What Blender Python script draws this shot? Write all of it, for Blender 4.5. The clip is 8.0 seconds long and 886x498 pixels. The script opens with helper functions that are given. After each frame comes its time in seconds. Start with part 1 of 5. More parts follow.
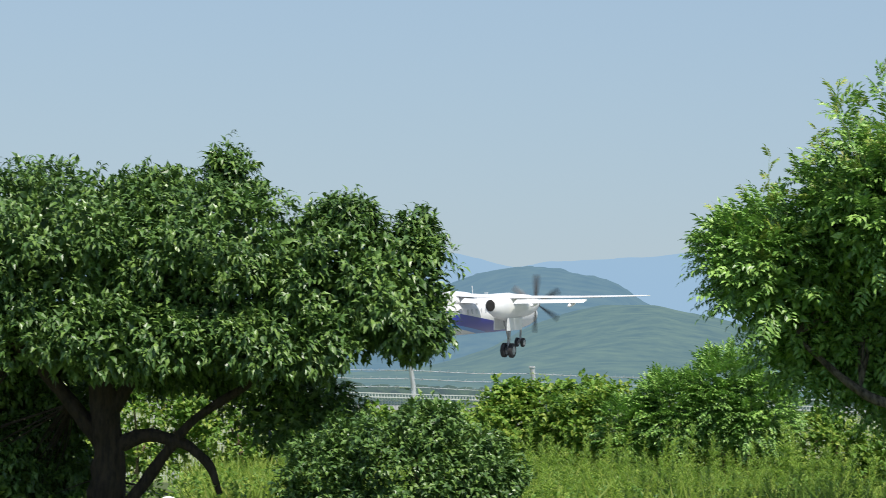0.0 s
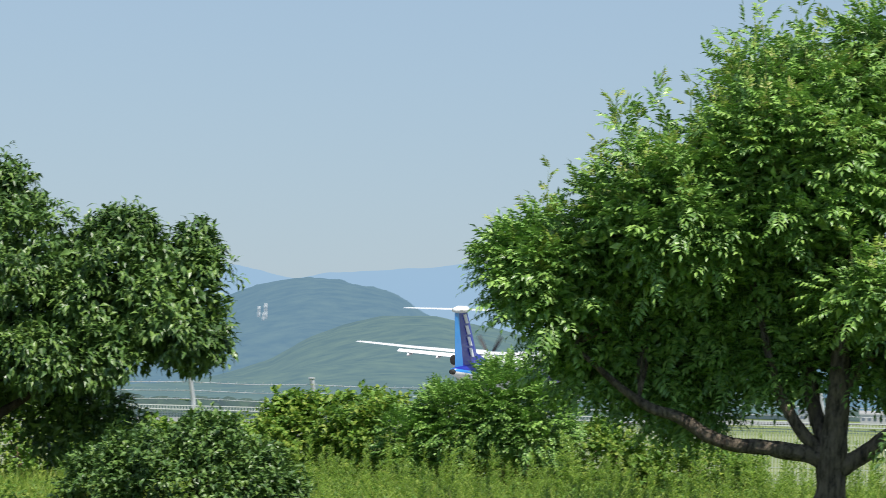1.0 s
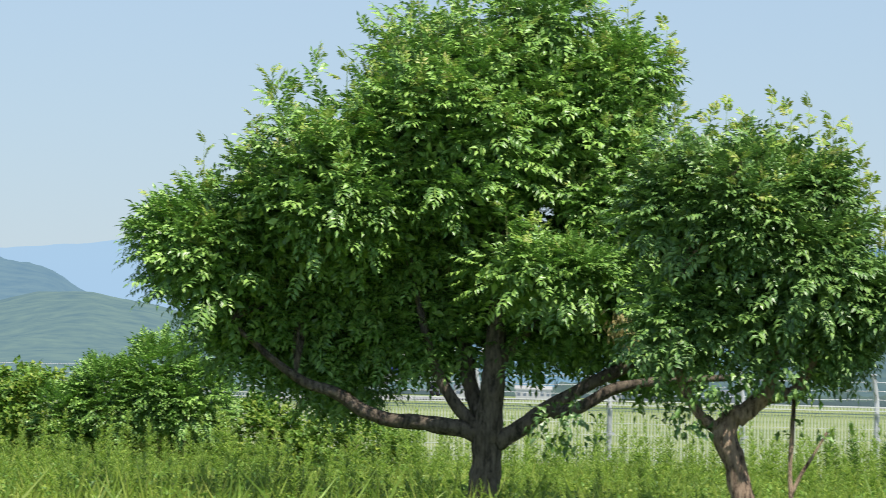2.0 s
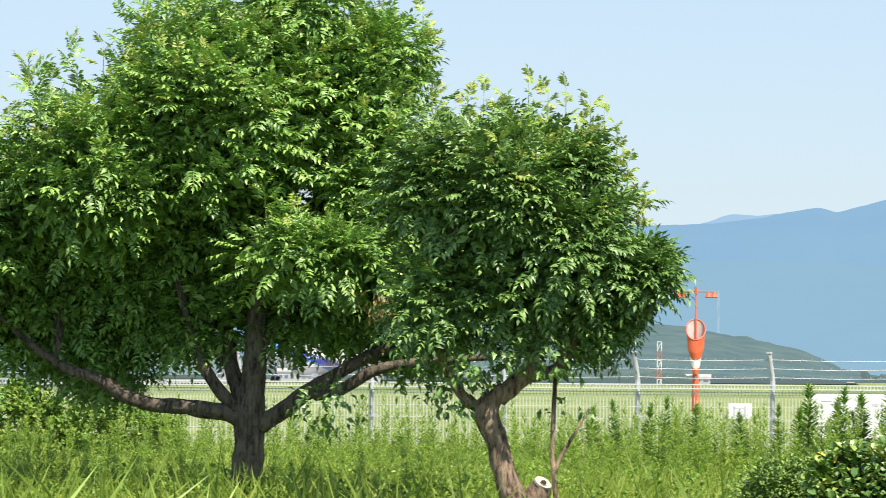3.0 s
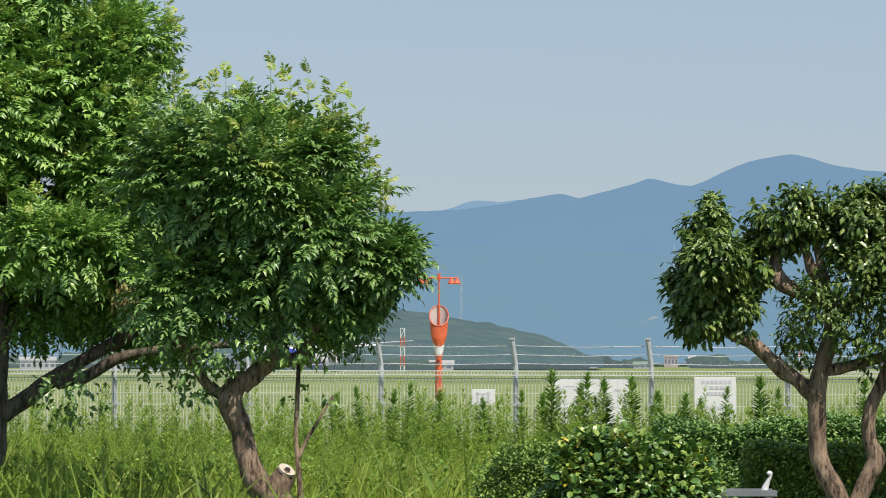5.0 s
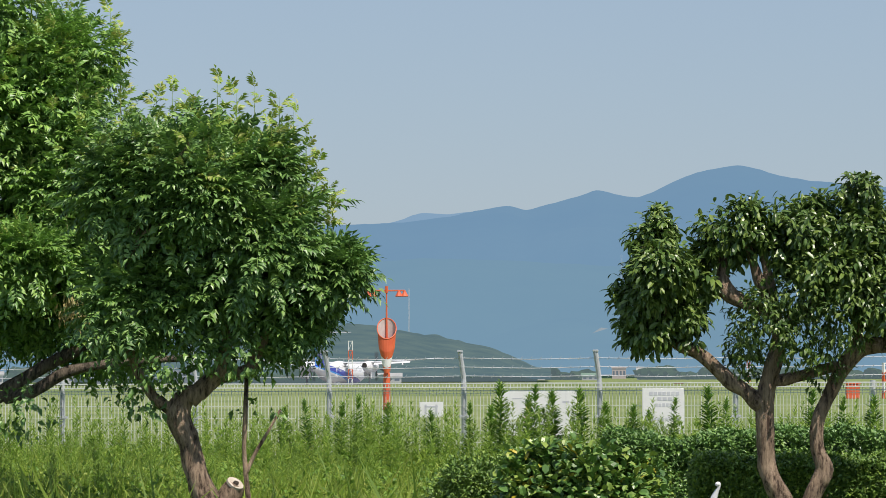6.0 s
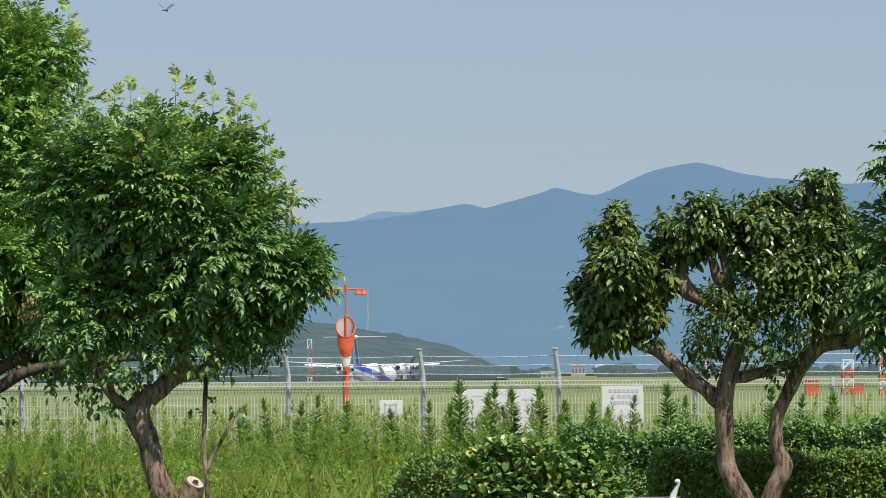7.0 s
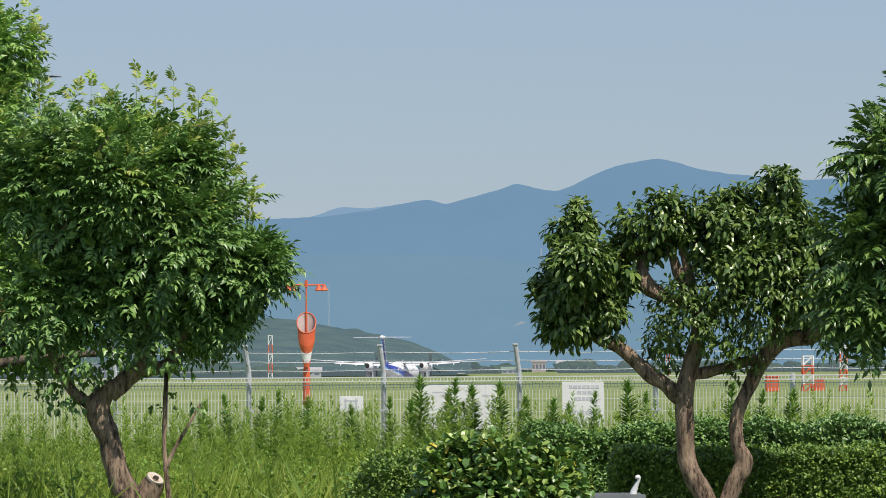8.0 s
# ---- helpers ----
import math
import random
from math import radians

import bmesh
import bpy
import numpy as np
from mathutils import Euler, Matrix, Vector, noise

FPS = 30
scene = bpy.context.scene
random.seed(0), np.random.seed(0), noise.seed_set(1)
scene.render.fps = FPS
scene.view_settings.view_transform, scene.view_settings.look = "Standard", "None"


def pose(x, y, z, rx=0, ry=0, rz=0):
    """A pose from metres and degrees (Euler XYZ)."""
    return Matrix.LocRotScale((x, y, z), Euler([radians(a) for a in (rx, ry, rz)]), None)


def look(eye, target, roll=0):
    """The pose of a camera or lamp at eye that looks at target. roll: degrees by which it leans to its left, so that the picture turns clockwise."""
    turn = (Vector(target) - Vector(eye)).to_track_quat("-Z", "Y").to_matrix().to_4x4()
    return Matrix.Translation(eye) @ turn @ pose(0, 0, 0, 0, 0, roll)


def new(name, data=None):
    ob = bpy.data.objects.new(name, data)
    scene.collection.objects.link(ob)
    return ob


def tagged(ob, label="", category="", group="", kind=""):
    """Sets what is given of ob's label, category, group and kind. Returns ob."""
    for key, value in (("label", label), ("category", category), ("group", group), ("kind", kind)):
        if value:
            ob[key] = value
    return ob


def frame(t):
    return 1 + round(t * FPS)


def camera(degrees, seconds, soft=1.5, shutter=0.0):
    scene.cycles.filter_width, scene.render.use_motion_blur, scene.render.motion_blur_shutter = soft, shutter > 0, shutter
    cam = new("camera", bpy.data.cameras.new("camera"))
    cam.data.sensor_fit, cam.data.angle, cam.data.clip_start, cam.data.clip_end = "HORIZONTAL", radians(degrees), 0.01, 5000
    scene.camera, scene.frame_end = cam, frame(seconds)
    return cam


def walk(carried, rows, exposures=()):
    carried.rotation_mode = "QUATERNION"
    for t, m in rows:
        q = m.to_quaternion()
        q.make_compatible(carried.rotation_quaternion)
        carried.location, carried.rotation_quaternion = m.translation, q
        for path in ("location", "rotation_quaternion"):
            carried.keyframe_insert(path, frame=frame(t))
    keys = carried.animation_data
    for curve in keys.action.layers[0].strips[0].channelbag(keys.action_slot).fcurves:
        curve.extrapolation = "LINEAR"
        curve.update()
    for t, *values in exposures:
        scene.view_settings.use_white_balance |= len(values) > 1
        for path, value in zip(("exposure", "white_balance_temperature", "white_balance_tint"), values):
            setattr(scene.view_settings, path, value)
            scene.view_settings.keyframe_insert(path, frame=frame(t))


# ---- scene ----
# The camera stands still beside the airfield fence and pans after the landing aircraft.
EYE = 1.7
cam = camera(10.54, 8.0, soft=0.85, shutter=0.2)
ROWS = [  # seconds, yaw, pitch, roll
    (0.0, 12.004, 1.612, -1.696),
    (0.5, 10.767, 1.448, -1.552),
    (1.0, 9.378, 1.817, -1.513),
    (1.5, 7.324, 1.834, -1.489),
    (2.0, 5.28, 1.627, -1.378),
    (2.2, 4.674, 1.598, -1.016),
    (3.3, 1.901, 1.431, -0.531),
    (3.5, 1.681, 1.431, -0.58),
    (4.0, 0.921, 1.305, -0.232),
    (4.5, 0.0, 1.223, -0.076),
    (5.0, -0.622, 1.316, -0.123),
    (5.2, -0.879, 1.394, -0.129),
    (6.3, -1.338, 1.466, 0.227),
    (6.5, -1.433, 1.454, 0.227),
    (7.0, -1.728, 1.441, 0.388),
    (7.5, -2.104, 1.427, 0.299),
    (8.0, -2.198, 1.389, 0.35),
]
EXPOSURE = [(0.0, 0.04, 6500, 10), (1.5, 0.08, 6500, 10), (2.0, 0.32, 6600, 11), (2.4, 0.5, 6750, 11.5), (3.3, 0.66, 6950, 12), (3.6, 0.58, 6950, 12), (4.1, 0.34, 6950, 12.5), (4.6, 0.14, 6900, 13), (5.2, 0.0, 6800, 13), (6.3, -0.08, 6700, 13.5), (8.0, -0.08, 6700, 13.5)]
walk(cam, [(t, pose(0, 0, EYE, 90 + p, r, y)) for t, y, p, r in ROWS], EXPOSURE)

# ---- light ----
SUN_AZ, SUN_EL = 142.0, 57.0   # degrees clockwise from ahead, and above the horizon
world = bpy.data.worlds.new("sky")
scene.world = world
world.use_nodes = True
wn = world.node_tree.nodes
sky = wn.new("ShaderNodeTexSky")
sky.sky_type = "NISHITA"
sky.sun_disc = False
sky.sun_elevation = radians(SUN_EL)
sky.sun_rotation = radians(SUN_AZ)
sky.altitude, sky.air_density, sky.dust_density, sky.ozone_density = 400, 1.0, 0.5, 6.0
wn["Background"].inputs["Strength"].default_value = 0.1
haze = wn.new("ShaderNodeMix")                 # thin summer haze evens the sky out
haze.data_type = "RGBA"
haze.inputs["Factor"].default_value = 0.55
haze.inputs["B"].default_value = (3.75, 4.85, 6.3, 1)
world.node_tree.links.new(sky.outputs["Color"], haze.inputs["A"])
world.node_tree.links.new(haze.outputs["Result"], wn["Background"].inputs["Color"])
sun = new("sun", bpy.data.lights.new("sun", "SUN"))
sun.data.energy, sun.data.angle, sun.data.color = 5.0, radians(0.55), (1.0, 0.95, 0.86)
sa, se = radians(SUN_AZ), radians(SUN_EL)
sun.matrix_basis = look((0, 0, 30), (-math.sin(sa) * math.cos(se), -math.cos(sa) * math.cos(se), 30 - math.sin(se)))

# ---- materials ----
def node_mat(name):
    m = bpy.data.materials.new(name)
    m.use_nodes = True
    return m, m.node_tree.nodes, m.node_tree.links, m.node_tree.nodes["Principled BSDF"]


def ramp(nodes, stops):
    r = nodes.new("ShaderNodeValToRGB")
    while len(r.color_ramp.elements) < len(stops):
        r.color_ramp.elements.new(0.5)
    for e, (p, c) in zip(r.color_ramp.elements, stops):
        e.position, e.color = p, (*c, 1)
    return r


def noisy(nodes, links, scale, detail=4, space="Object"):
    co = nodes.new("ShaderNodeTexCoord")
    n = nodes.new("ShaderNodeTexNoise")
    n.inputs["Scale"].default_value, n.inputs["Detail"].default_value = scale, detail
    links.new(co.outputs[space], n.inputs["Vector"])
    return n


def surface(name, colours, scale=3.0, rough=0.7, metal=0.0, bump=0.0, bump_scale=40.0, spec=0.5):
    """A plain surface whose colour wanders between two tones, with fine relief."""
    m, nodes, links, b = node_mat(name)
    n = noisy(nodes, links, scale, 6)
    r = ramp(nodes, [(0.3, colours[0]), (0.7, colours[-1])])
    links.new(n.outputs["Fac"], r.inputs["Fac"])
    links.new(r.outputs["Color"], b.inputs["Base Color"])
    b.inputs["Roughness"].default_value, b.inputs["Metallic"].default_value = rough, metal
    b.inputs["Specular IOR Level"].default_value = spec
    if bump:
        f = noisy(nodes, links, bump_scale, 6)
        h = nodes.new("ShaderNodeBump")
        h.inputs["Strength"].default_value = bump
        links.new(f.outputs["Fac"], h.inputs["Height"])
        links.new(h.outputs["Normal"], b.inputs["Normal"])
    return m


def foliage(name, dark, mid, light, rough=0.45, through_light=0.3, spec=0.5, odd=None):
    """Leaves: every leaf has its own tone, part of the light passes through it."""
    m, nodes, links, b = node_mat(name)
    g = nodes.new("ShaderNodeNewGeometry")
    stops = [(0.0, dark), (0.5, mid), (0.93, light)]
    if odd:
        stops += [(0.965, light), (0.985, odd)]
    r = ramp(nodes, stops)
    links.new(g.outputs["Random Per Island"], r.inputs["Fac"])
    n = noisy(nodes, links, 1.3, 3)
    mix = nodes.new("ShaderNodeMix")
    mix.data_type, mix.blend_type = "RGBA", "MULTIPLY"
    mix.inputs["Factor"].default_value = 0.6
    tone = ramp(nodes, [(0.3, (0.62, 0.66, 0.55)), (0.65, (1.15, 1.1, 1.0))])
    links.new(n.outputs["Fac"], tone.inputs["Fac"])
    links.new(r.outputs["Color"], mix.inputs["A"])
    links.new(tone.outputs["Color"], mix.inputs["B"])
    links.new(mix.outputs["Result"], b.inputs["Base Color"])
    b.inputs["Roughness"].default_value = rough
    b.inputs["Specular IOR Level"].default_value = spec
    t = nodes.new("ShaderNodeBsdfTranslucent")
    links.new(mix.outputs["Result"], t.inputs["Color"])
    s = nodes.new("ShaderNodeMixShader")
    s.inputs["Fac"].default_value = through_light
    links.new(b.outputs["BSDF"], s.inputs[1])
    links.new(t.outputs["BSDF"], s.inputs[2])
    links.new(s.outputs["Shader"], nodes["Material Output"].inputs["Surface"])
    return m


def bark(name, dark, light, scale=9.0):
    m, nodes, links, b = node_mat(name)
    co = nodes.new("ShaderNodeTexCoord")
    mp = nodes.new("ShaderNodeMapping")
    mp.inputs["Scale"].default_value = (1.0, 1.0, 0.22)
    links.new(co.outputs["Object"], mp.inputs["Vector"])
    n = nodes.new("ShaderNodeTexNoise")
    n.inputs["Scale"].default_value, n.inputs["Detail"].default_value, n.inputs["Roughness"].default_value = scale * 2.2, 8, 0.75
    links.new(mp.outputs["Vector"], n.inputs["Vector"])
    r = ramp(nodes, [(0.4, dark), (0.5, tuple(0.45 * a + 0.55 * b for a, b in zip(dark, light))), (0.64, light)])
    links.new(n.outputs["Fac"], r.inputs["Fac"])
    big = noisy(nodes, links, 2.5, 4)
    tone = ramp(nodes, [(0.35, (0.7, 0.68, 0.66)), (0.65, (1.1, 1.1, 1.1))])
    links.new(big.outputs["Fac"], tone.inputs["Fac"])
    mix = nodes.new("ShaderNodeMix")
    mix.data_type, mix.blend_type = "RGBA", "MULTIPLY"
    mix.inputs["Factor"].default_value = 1.0
    links.new(r.outputs["Color"], mix.inputs["A"])
    links.new(tone.outputs["Color"], mix.inputs["B"])
    links.new(mix.outputs["Result"], b.inputs["Base Color"])
    b.inputs["Roughness"].default_value = 0.9
    h = nodes.new("ShaderNodeBump")
    h.inputs["Strength"].default_value, h.inputs["Distance"].default_value = 1.0, 0.07
    links.new(n.outputs["Fac"], h.inputs["Height"])
    links.new(h.outputs["Normal"], b.inputs["Normal"])
    return m


def hazy(name, tones, air_glow, glow_share, scale=0.012):
    """A far slope, trees or building, with bright air's haze mixed in as emission."""
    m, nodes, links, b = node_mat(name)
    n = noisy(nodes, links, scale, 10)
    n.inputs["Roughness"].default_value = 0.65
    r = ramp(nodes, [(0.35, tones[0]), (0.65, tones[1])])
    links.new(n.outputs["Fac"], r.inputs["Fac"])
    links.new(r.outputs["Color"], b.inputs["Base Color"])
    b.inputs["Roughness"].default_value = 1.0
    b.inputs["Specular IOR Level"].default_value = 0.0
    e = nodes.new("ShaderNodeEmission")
    e.inputs["Color"].default_value = (*air_glow, 1)
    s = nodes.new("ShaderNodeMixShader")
    s.inputs["Fac"].default_value = glow_share
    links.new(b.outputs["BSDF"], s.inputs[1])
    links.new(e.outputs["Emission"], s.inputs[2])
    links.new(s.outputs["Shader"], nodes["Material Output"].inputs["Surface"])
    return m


M = {
    "leaf_a": foliage("leaf_dark_glossy", (0.058, 0.125, 0.034), (0.108, 0.215, 0.05), (0.19, 0.31, 0.07), 0.4, 0.12, 0.6),
    "leaf_b": foliage("leaf_pinnate", (0.105, 0.225, 0.052), (0.2, 0.39, 0.075), (0.33, 0.53, 0.12), 0.42, 0.1, 0.7),
    "leaf_c": foliage("leaf_pinnate_deep", (0.075, 0.165, 0.044), (0.14, 0.285, 0.066), (0.24, 0.4, 0.1), 0.42, 0.09, 0.7),
    "leaf_d": foliage("leaf_drooping", (0.056, 0.118, 0.027), (0.112, 0.198, 0.041), (0.200, 0.287, 0.066), 0.36, 0.14, 0.6),
    "leaf_tip": foliage("leaf_young", (0.25, 0.41, 0.07), (0.36, 0.5, 0.09), (0.48, 0.5, 0.18), 0.45, 0.28),
    "leaf_vine": foliage("leaf_vine", (0.1, 0.215, 0.036), (0.2, 0.37, 0.054), (0.36, 0.46, 0.08), 0.48, 0.33),
    "leaf_camellia": foliage("leaf_thick", (0.060, 0.145, 0.033), (0.125, 0.260, 0.053), (0.284, 0.390, 0.072), 0.40, 0.09, 0.6, (0.500, 0.402, 0.035)),
    "leaf_box": foliage("leaf_hedge", (0.073, 0.152, 0.032), (0.150, 0.275, 0.047), (0.292, 0.427, 0.074), 0.45, 0.12),
    "weed": foliage("leaf_weed", (0.17, 0.29, 0.048), (0.28, 0.44, 0.07), (0.4, 0.52, 0.11), 0.5, 0.4),
    "leaf_spire": foliage("leaf_spire", (0.12, 0.25, 0.045), (0.21, 0.39, 0.065), (0.36, 0.5, 0.11), 0.48, 0.3),
    "grass": foliage("grass_blade", (0.18, 0.3, 0.044), (0.32, 0.48, 0.064), (0.45, 0.52, 0.13), 0.55, 0.40, 0.4),
    "green_stem": surface("green_stem", [(0.2, 0.24, 0.08), (0.34, 0.34, 0.15)], 4, 0.6),
    "dry": foliage("seed_pods", (0.3, 0.26, 0.1), (0.42, 0.36, 0.15), (0.5, 0.45, 0.22), 0.7, 0.3),
    "bark_a": bark("bark_dark", (0.035, 0.026, 0.02), (0.1, 0.072, 0.05)),
    "bark_b": bark("bark_grey", (0.06, 0.048, 0.036), (0.34, 0.28, 0.21)),
    "bark_c": bark("bark_brown", (0.075, 0.045, 0.03), (0.64, 0.47, 0.33)),
    "cut_wood": surface("cut_wood", [(0.45, 0.38, 0.3), (0.62, 0.56, 0.48)], 12, 0.85, bump=0.3),
    "turf": surface("mown_turf", [(0.13, 0.18, 0.06), (0.25, 0.285, 0.115)], 0.09, 0.95, spec=0.1),
    "asphalt": surface("runway_asphalt", [(0.2, 0.2, 0.2), (0.27, 0.27, 0.265)], 0.05, 0.9),
    "soil": surface("meadow_soil", [(0.05, 0.07, 0.02), (0.09, 0.12, 0.03)], 1.5, 1.0, bump=0.4, bump_scale=8),
    "galv": surface("galvanised_steel", [(0.5, 0.52, 0.54), (0.64, 0.66, 0.68)], 6, 0.5, 0.35),
    "wire": surface("coated_wire", [(0.62, 0.65, 0.62), (0.76, 0.78, 0.75)], 5, 0.5, 0.0),
    "white": surface("white_paint", [(0.74, 0.75, 0.76), (0.82, 0.82, 0.82)], 1.5, 0.35),
    "board": surface("sign_board", [(0.82, 0.82, 0.81), (0.88, 0.88, 0.87)], 3, 0.5),
    "pale_cloth": surface("thin_pale_cloth", [(0.46, 0.38, 0.36), (0.58, 0.5, 0.48)], 3, 0.8),
    "print": surface("sign_print", [(0.56, 0.57, 0.62), (0.66, 0.67, 0.7)], 9, 0.6),
    "pink": surface("faded_pink", [(0.62, 0.4, 0.46), (0.7, 0.5, 0.55)], 9, 0.6),
    "yellow": surface("faded_yellow", [(0.75, 0.6, 0.2), (0.8, 0.68, 0.3)], 9, 0.6),
    "orange": surface("orange_paint", [(0.62, 0.1, 0.04), (0.72, 0.15, 0.06)], 2, 0.5),
    "rubber": surface("black_rubber", [(0.018, 0.018, 0.02), (0.035, 0.035, 0.035)], 8, 0.75),
    "steel": surface("dull_steel", [(0.3, 0.31, 0.32), (0.42, 0.43, 0.44)], 4, 0.45, 0.7),
    "soot": surface("exhaust_dark", [(0.015, 0.014, 0.013), (0.04, 0.036, 0.03)], 5, 0.7),
    "blade": surface("propeller_dark", [(0.03, 0.03, 0.035), (0.06, 0.06, 0.065)], 4, 0.5),
    "blue": surface("blue_paint", [(0.012, 0.022, 0.3), (0.016, 0.03, 0.36)], 1, 0.3),
    "cyan": surface("light_blue_paint", [(0.03, 0.24, 0.66), (0.04, 0.28, 0.7)], 1, 0.3),
    "window": surface("cabin_window", [(0.6, 0.63, 0.68), (0.72, 0.74, 0.78)], 3, 0.15),
    # far walls, roofs, glass and bare earth carry haze as a grey-blue glow
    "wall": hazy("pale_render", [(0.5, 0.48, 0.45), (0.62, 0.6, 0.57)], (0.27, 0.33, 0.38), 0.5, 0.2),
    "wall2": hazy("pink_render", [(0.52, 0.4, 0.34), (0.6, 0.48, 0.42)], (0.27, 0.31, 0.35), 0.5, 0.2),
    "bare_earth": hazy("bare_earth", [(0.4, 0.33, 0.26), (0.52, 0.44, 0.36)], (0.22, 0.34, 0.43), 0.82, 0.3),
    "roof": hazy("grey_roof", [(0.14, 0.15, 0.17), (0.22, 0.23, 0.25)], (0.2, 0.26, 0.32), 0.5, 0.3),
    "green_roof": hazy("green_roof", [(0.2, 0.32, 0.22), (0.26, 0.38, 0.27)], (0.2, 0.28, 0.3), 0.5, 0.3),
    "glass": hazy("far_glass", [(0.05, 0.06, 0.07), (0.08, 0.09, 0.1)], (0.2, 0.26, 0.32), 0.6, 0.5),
    "insect": surface("insect_body", [(0.03, 0.03, 0.035), (0.06, 0.06, 0.06)], 60, 0.5),
    "insect_wing": surface("insect_wing", [(0.12, 0.13, 0.14), (0.18, 0.18, 0.19)], 60, 0.3),
    # bluish emission in these slopes paints the haze before them
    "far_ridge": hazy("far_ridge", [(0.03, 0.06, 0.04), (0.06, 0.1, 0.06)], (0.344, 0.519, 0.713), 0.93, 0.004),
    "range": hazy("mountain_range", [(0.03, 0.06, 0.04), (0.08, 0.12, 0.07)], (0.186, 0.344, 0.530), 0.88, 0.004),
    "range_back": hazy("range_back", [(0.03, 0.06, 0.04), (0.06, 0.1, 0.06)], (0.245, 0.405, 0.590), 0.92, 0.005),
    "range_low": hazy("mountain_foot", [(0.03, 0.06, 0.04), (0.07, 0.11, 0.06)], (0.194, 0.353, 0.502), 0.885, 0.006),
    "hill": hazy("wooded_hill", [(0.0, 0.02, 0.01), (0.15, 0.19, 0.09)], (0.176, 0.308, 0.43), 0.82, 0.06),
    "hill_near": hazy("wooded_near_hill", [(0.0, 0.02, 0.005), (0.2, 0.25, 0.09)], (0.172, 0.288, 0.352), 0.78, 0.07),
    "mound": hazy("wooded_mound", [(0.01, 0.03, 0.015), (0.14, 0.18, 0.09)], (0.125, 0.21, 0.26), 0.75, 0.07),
    # tree belts and scrub glow faintly blue-green in place of haze
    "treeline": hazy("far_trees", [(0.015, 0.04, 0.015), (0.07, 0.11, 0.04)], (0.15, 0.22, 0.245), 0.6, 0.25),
}


def livery():
    """White underneath, a dark blue band over a light blue line, white again over the crown."""
    m, nodes, links, b = node_mat("aircraft_livery")
    co = nodes.new("ShaderNodeTexCoord")
    sep = nodes.new("ShaderNodeSeparateXYZ")
    links.new(co.outputs["Object"], sep.inputs["Vector"])
    mad = nodes.new("ShaderNodeMath")
    mad.operation = "MULTIPLY_ADD"
    links.new(sep.outputs["Y"], mad.inputs[0])
    mad.inputs[1].default_value = 0.105
    links.new(sep.outputs["Z"], mad.inputs[2])
    sc = nodes.new("ShaderNodeMapRange")
    sc.inputs["From Min"].default_value, sc.inputs["From Max"].default_value = 1.0, 5.0
    links.new(mad.outputs["Value"], sc.inputs["Value"])
    white, blue, cyan = (0.8, 0.8, 0.8), (0.014, 0.024, 0.33), (0.035, 0.26, 0.68)
    r = ramp(nodes, [(0.0, white), (0.18, cyan), (0.235, blue), (0.435, white)])
    r.color_ramp.interpolation = "CONSTANT"
    links.new(sc.outputs["Result"], r.inputs["Fac"])
    links.new(r.outputs["Color"], b.inputs["Base Color"])
    b.inputs["Roughness"].default_value = 0.32
    return m


M["livery"] = livery()

# ---- geometry helpers ----
def unit(v):
    return v / np.maximum(np.linalg.norm(v, axis=-1, keepdims=True), 1e-9)


def mesh_of(name, verts, faces, material=None, smooth=False):
    """A mesh from arrays; faces is an (n, 3) or (n, 4) array."""
    verts, faces = np.asarray(verts, np.float32), np.asarray(faces, np.int32)
    me = bpy.data.meshes.new(name)
    k = faces.shape[1]
    me.vertices.add(len(verts))
    me.vertices.foreach_set("co", verts.ravel())
    me.loops.add(faces.size)
    me.loops.foreach_set("vertex_index", faces.ravel())
    me.polygons.add(len(faces))
    me.polygons.foreach_set("loop_start", np.arange(len(faces), dtype=np.int32) * k)
    me.polygons.foreach_set("use_smooth", np.full(len(faces), smooth))
    me.update(calc_edges=True)
    if material:
        me.materials.append(material)
    return me


def part_mesh(name, me, parent=None, label="", at=None):
    ob = new(name, me)
    if parent:
        ob.parent = parent
    if at is not None:
        ob.matrix_basis = at
    return tagged(ob, label)


def part(name, bm, material, parent=None, label="", at=None, smooth=False):
    """Links a bmesh as one mesh object under a thing or under a part."""
    me = bpy.data.meshes.new(name)
    bmesh.ops.recalc_face_normals(bm, faces=bm.faces)
    bm.to_mesh(me)
    bm.free()
    me.materials.append(material)
    if smooth:
        me.polygons.foreach_set("use_smooth", np.full(len(me.polygons), True))
    return part_mesh(name, me, parent, label, at)


def thing(name, x, y, z, label, category, group="", kind="", rz=0.0):
    ob = new(name)
    ob.matrix_basis = pose(x, y, z, 0, 0, rz)
    return tagged(ob, label, category, group, kind)


def box(bm, x0, x1, y0, y1, z0, z1, bevel=0.0):
    r = bmesh.ops.create_cube(bm, size=1.0, matrix=Matrix.Translation(((x0 + x1) / 2, (y0 + y1) / 2, (z0 + z1) / 2)) @ Matrix.Diagonal((x1 - x0, y1 - y0, z1 - z0, 1)))
    if bevel:
        es = list({e for v in r["verts"] for e in v.link_edges})
        bmesh.ops.bevel(bm, geom=es, offset=bevel, segments=2, affect="EDGES")
    return bm


def loft(bm, rings, close=True):
    """Joins rings of points (lists of equal length) into a skin with closed ends."""
    made = [[bm.verts.new(p) for p in ring] for ring in rings]
    n = len(made[0])
    for a, b in zip(made, made[1:]):
        for i in range(n):
            bm.faces.new((a[i], a[(i + 1) % n], b[(i + 1) % n], b[i]))
    if close:
        bm.faces.new(made[0][::-1])
        bm.faces.new(made[-1])
    return bm


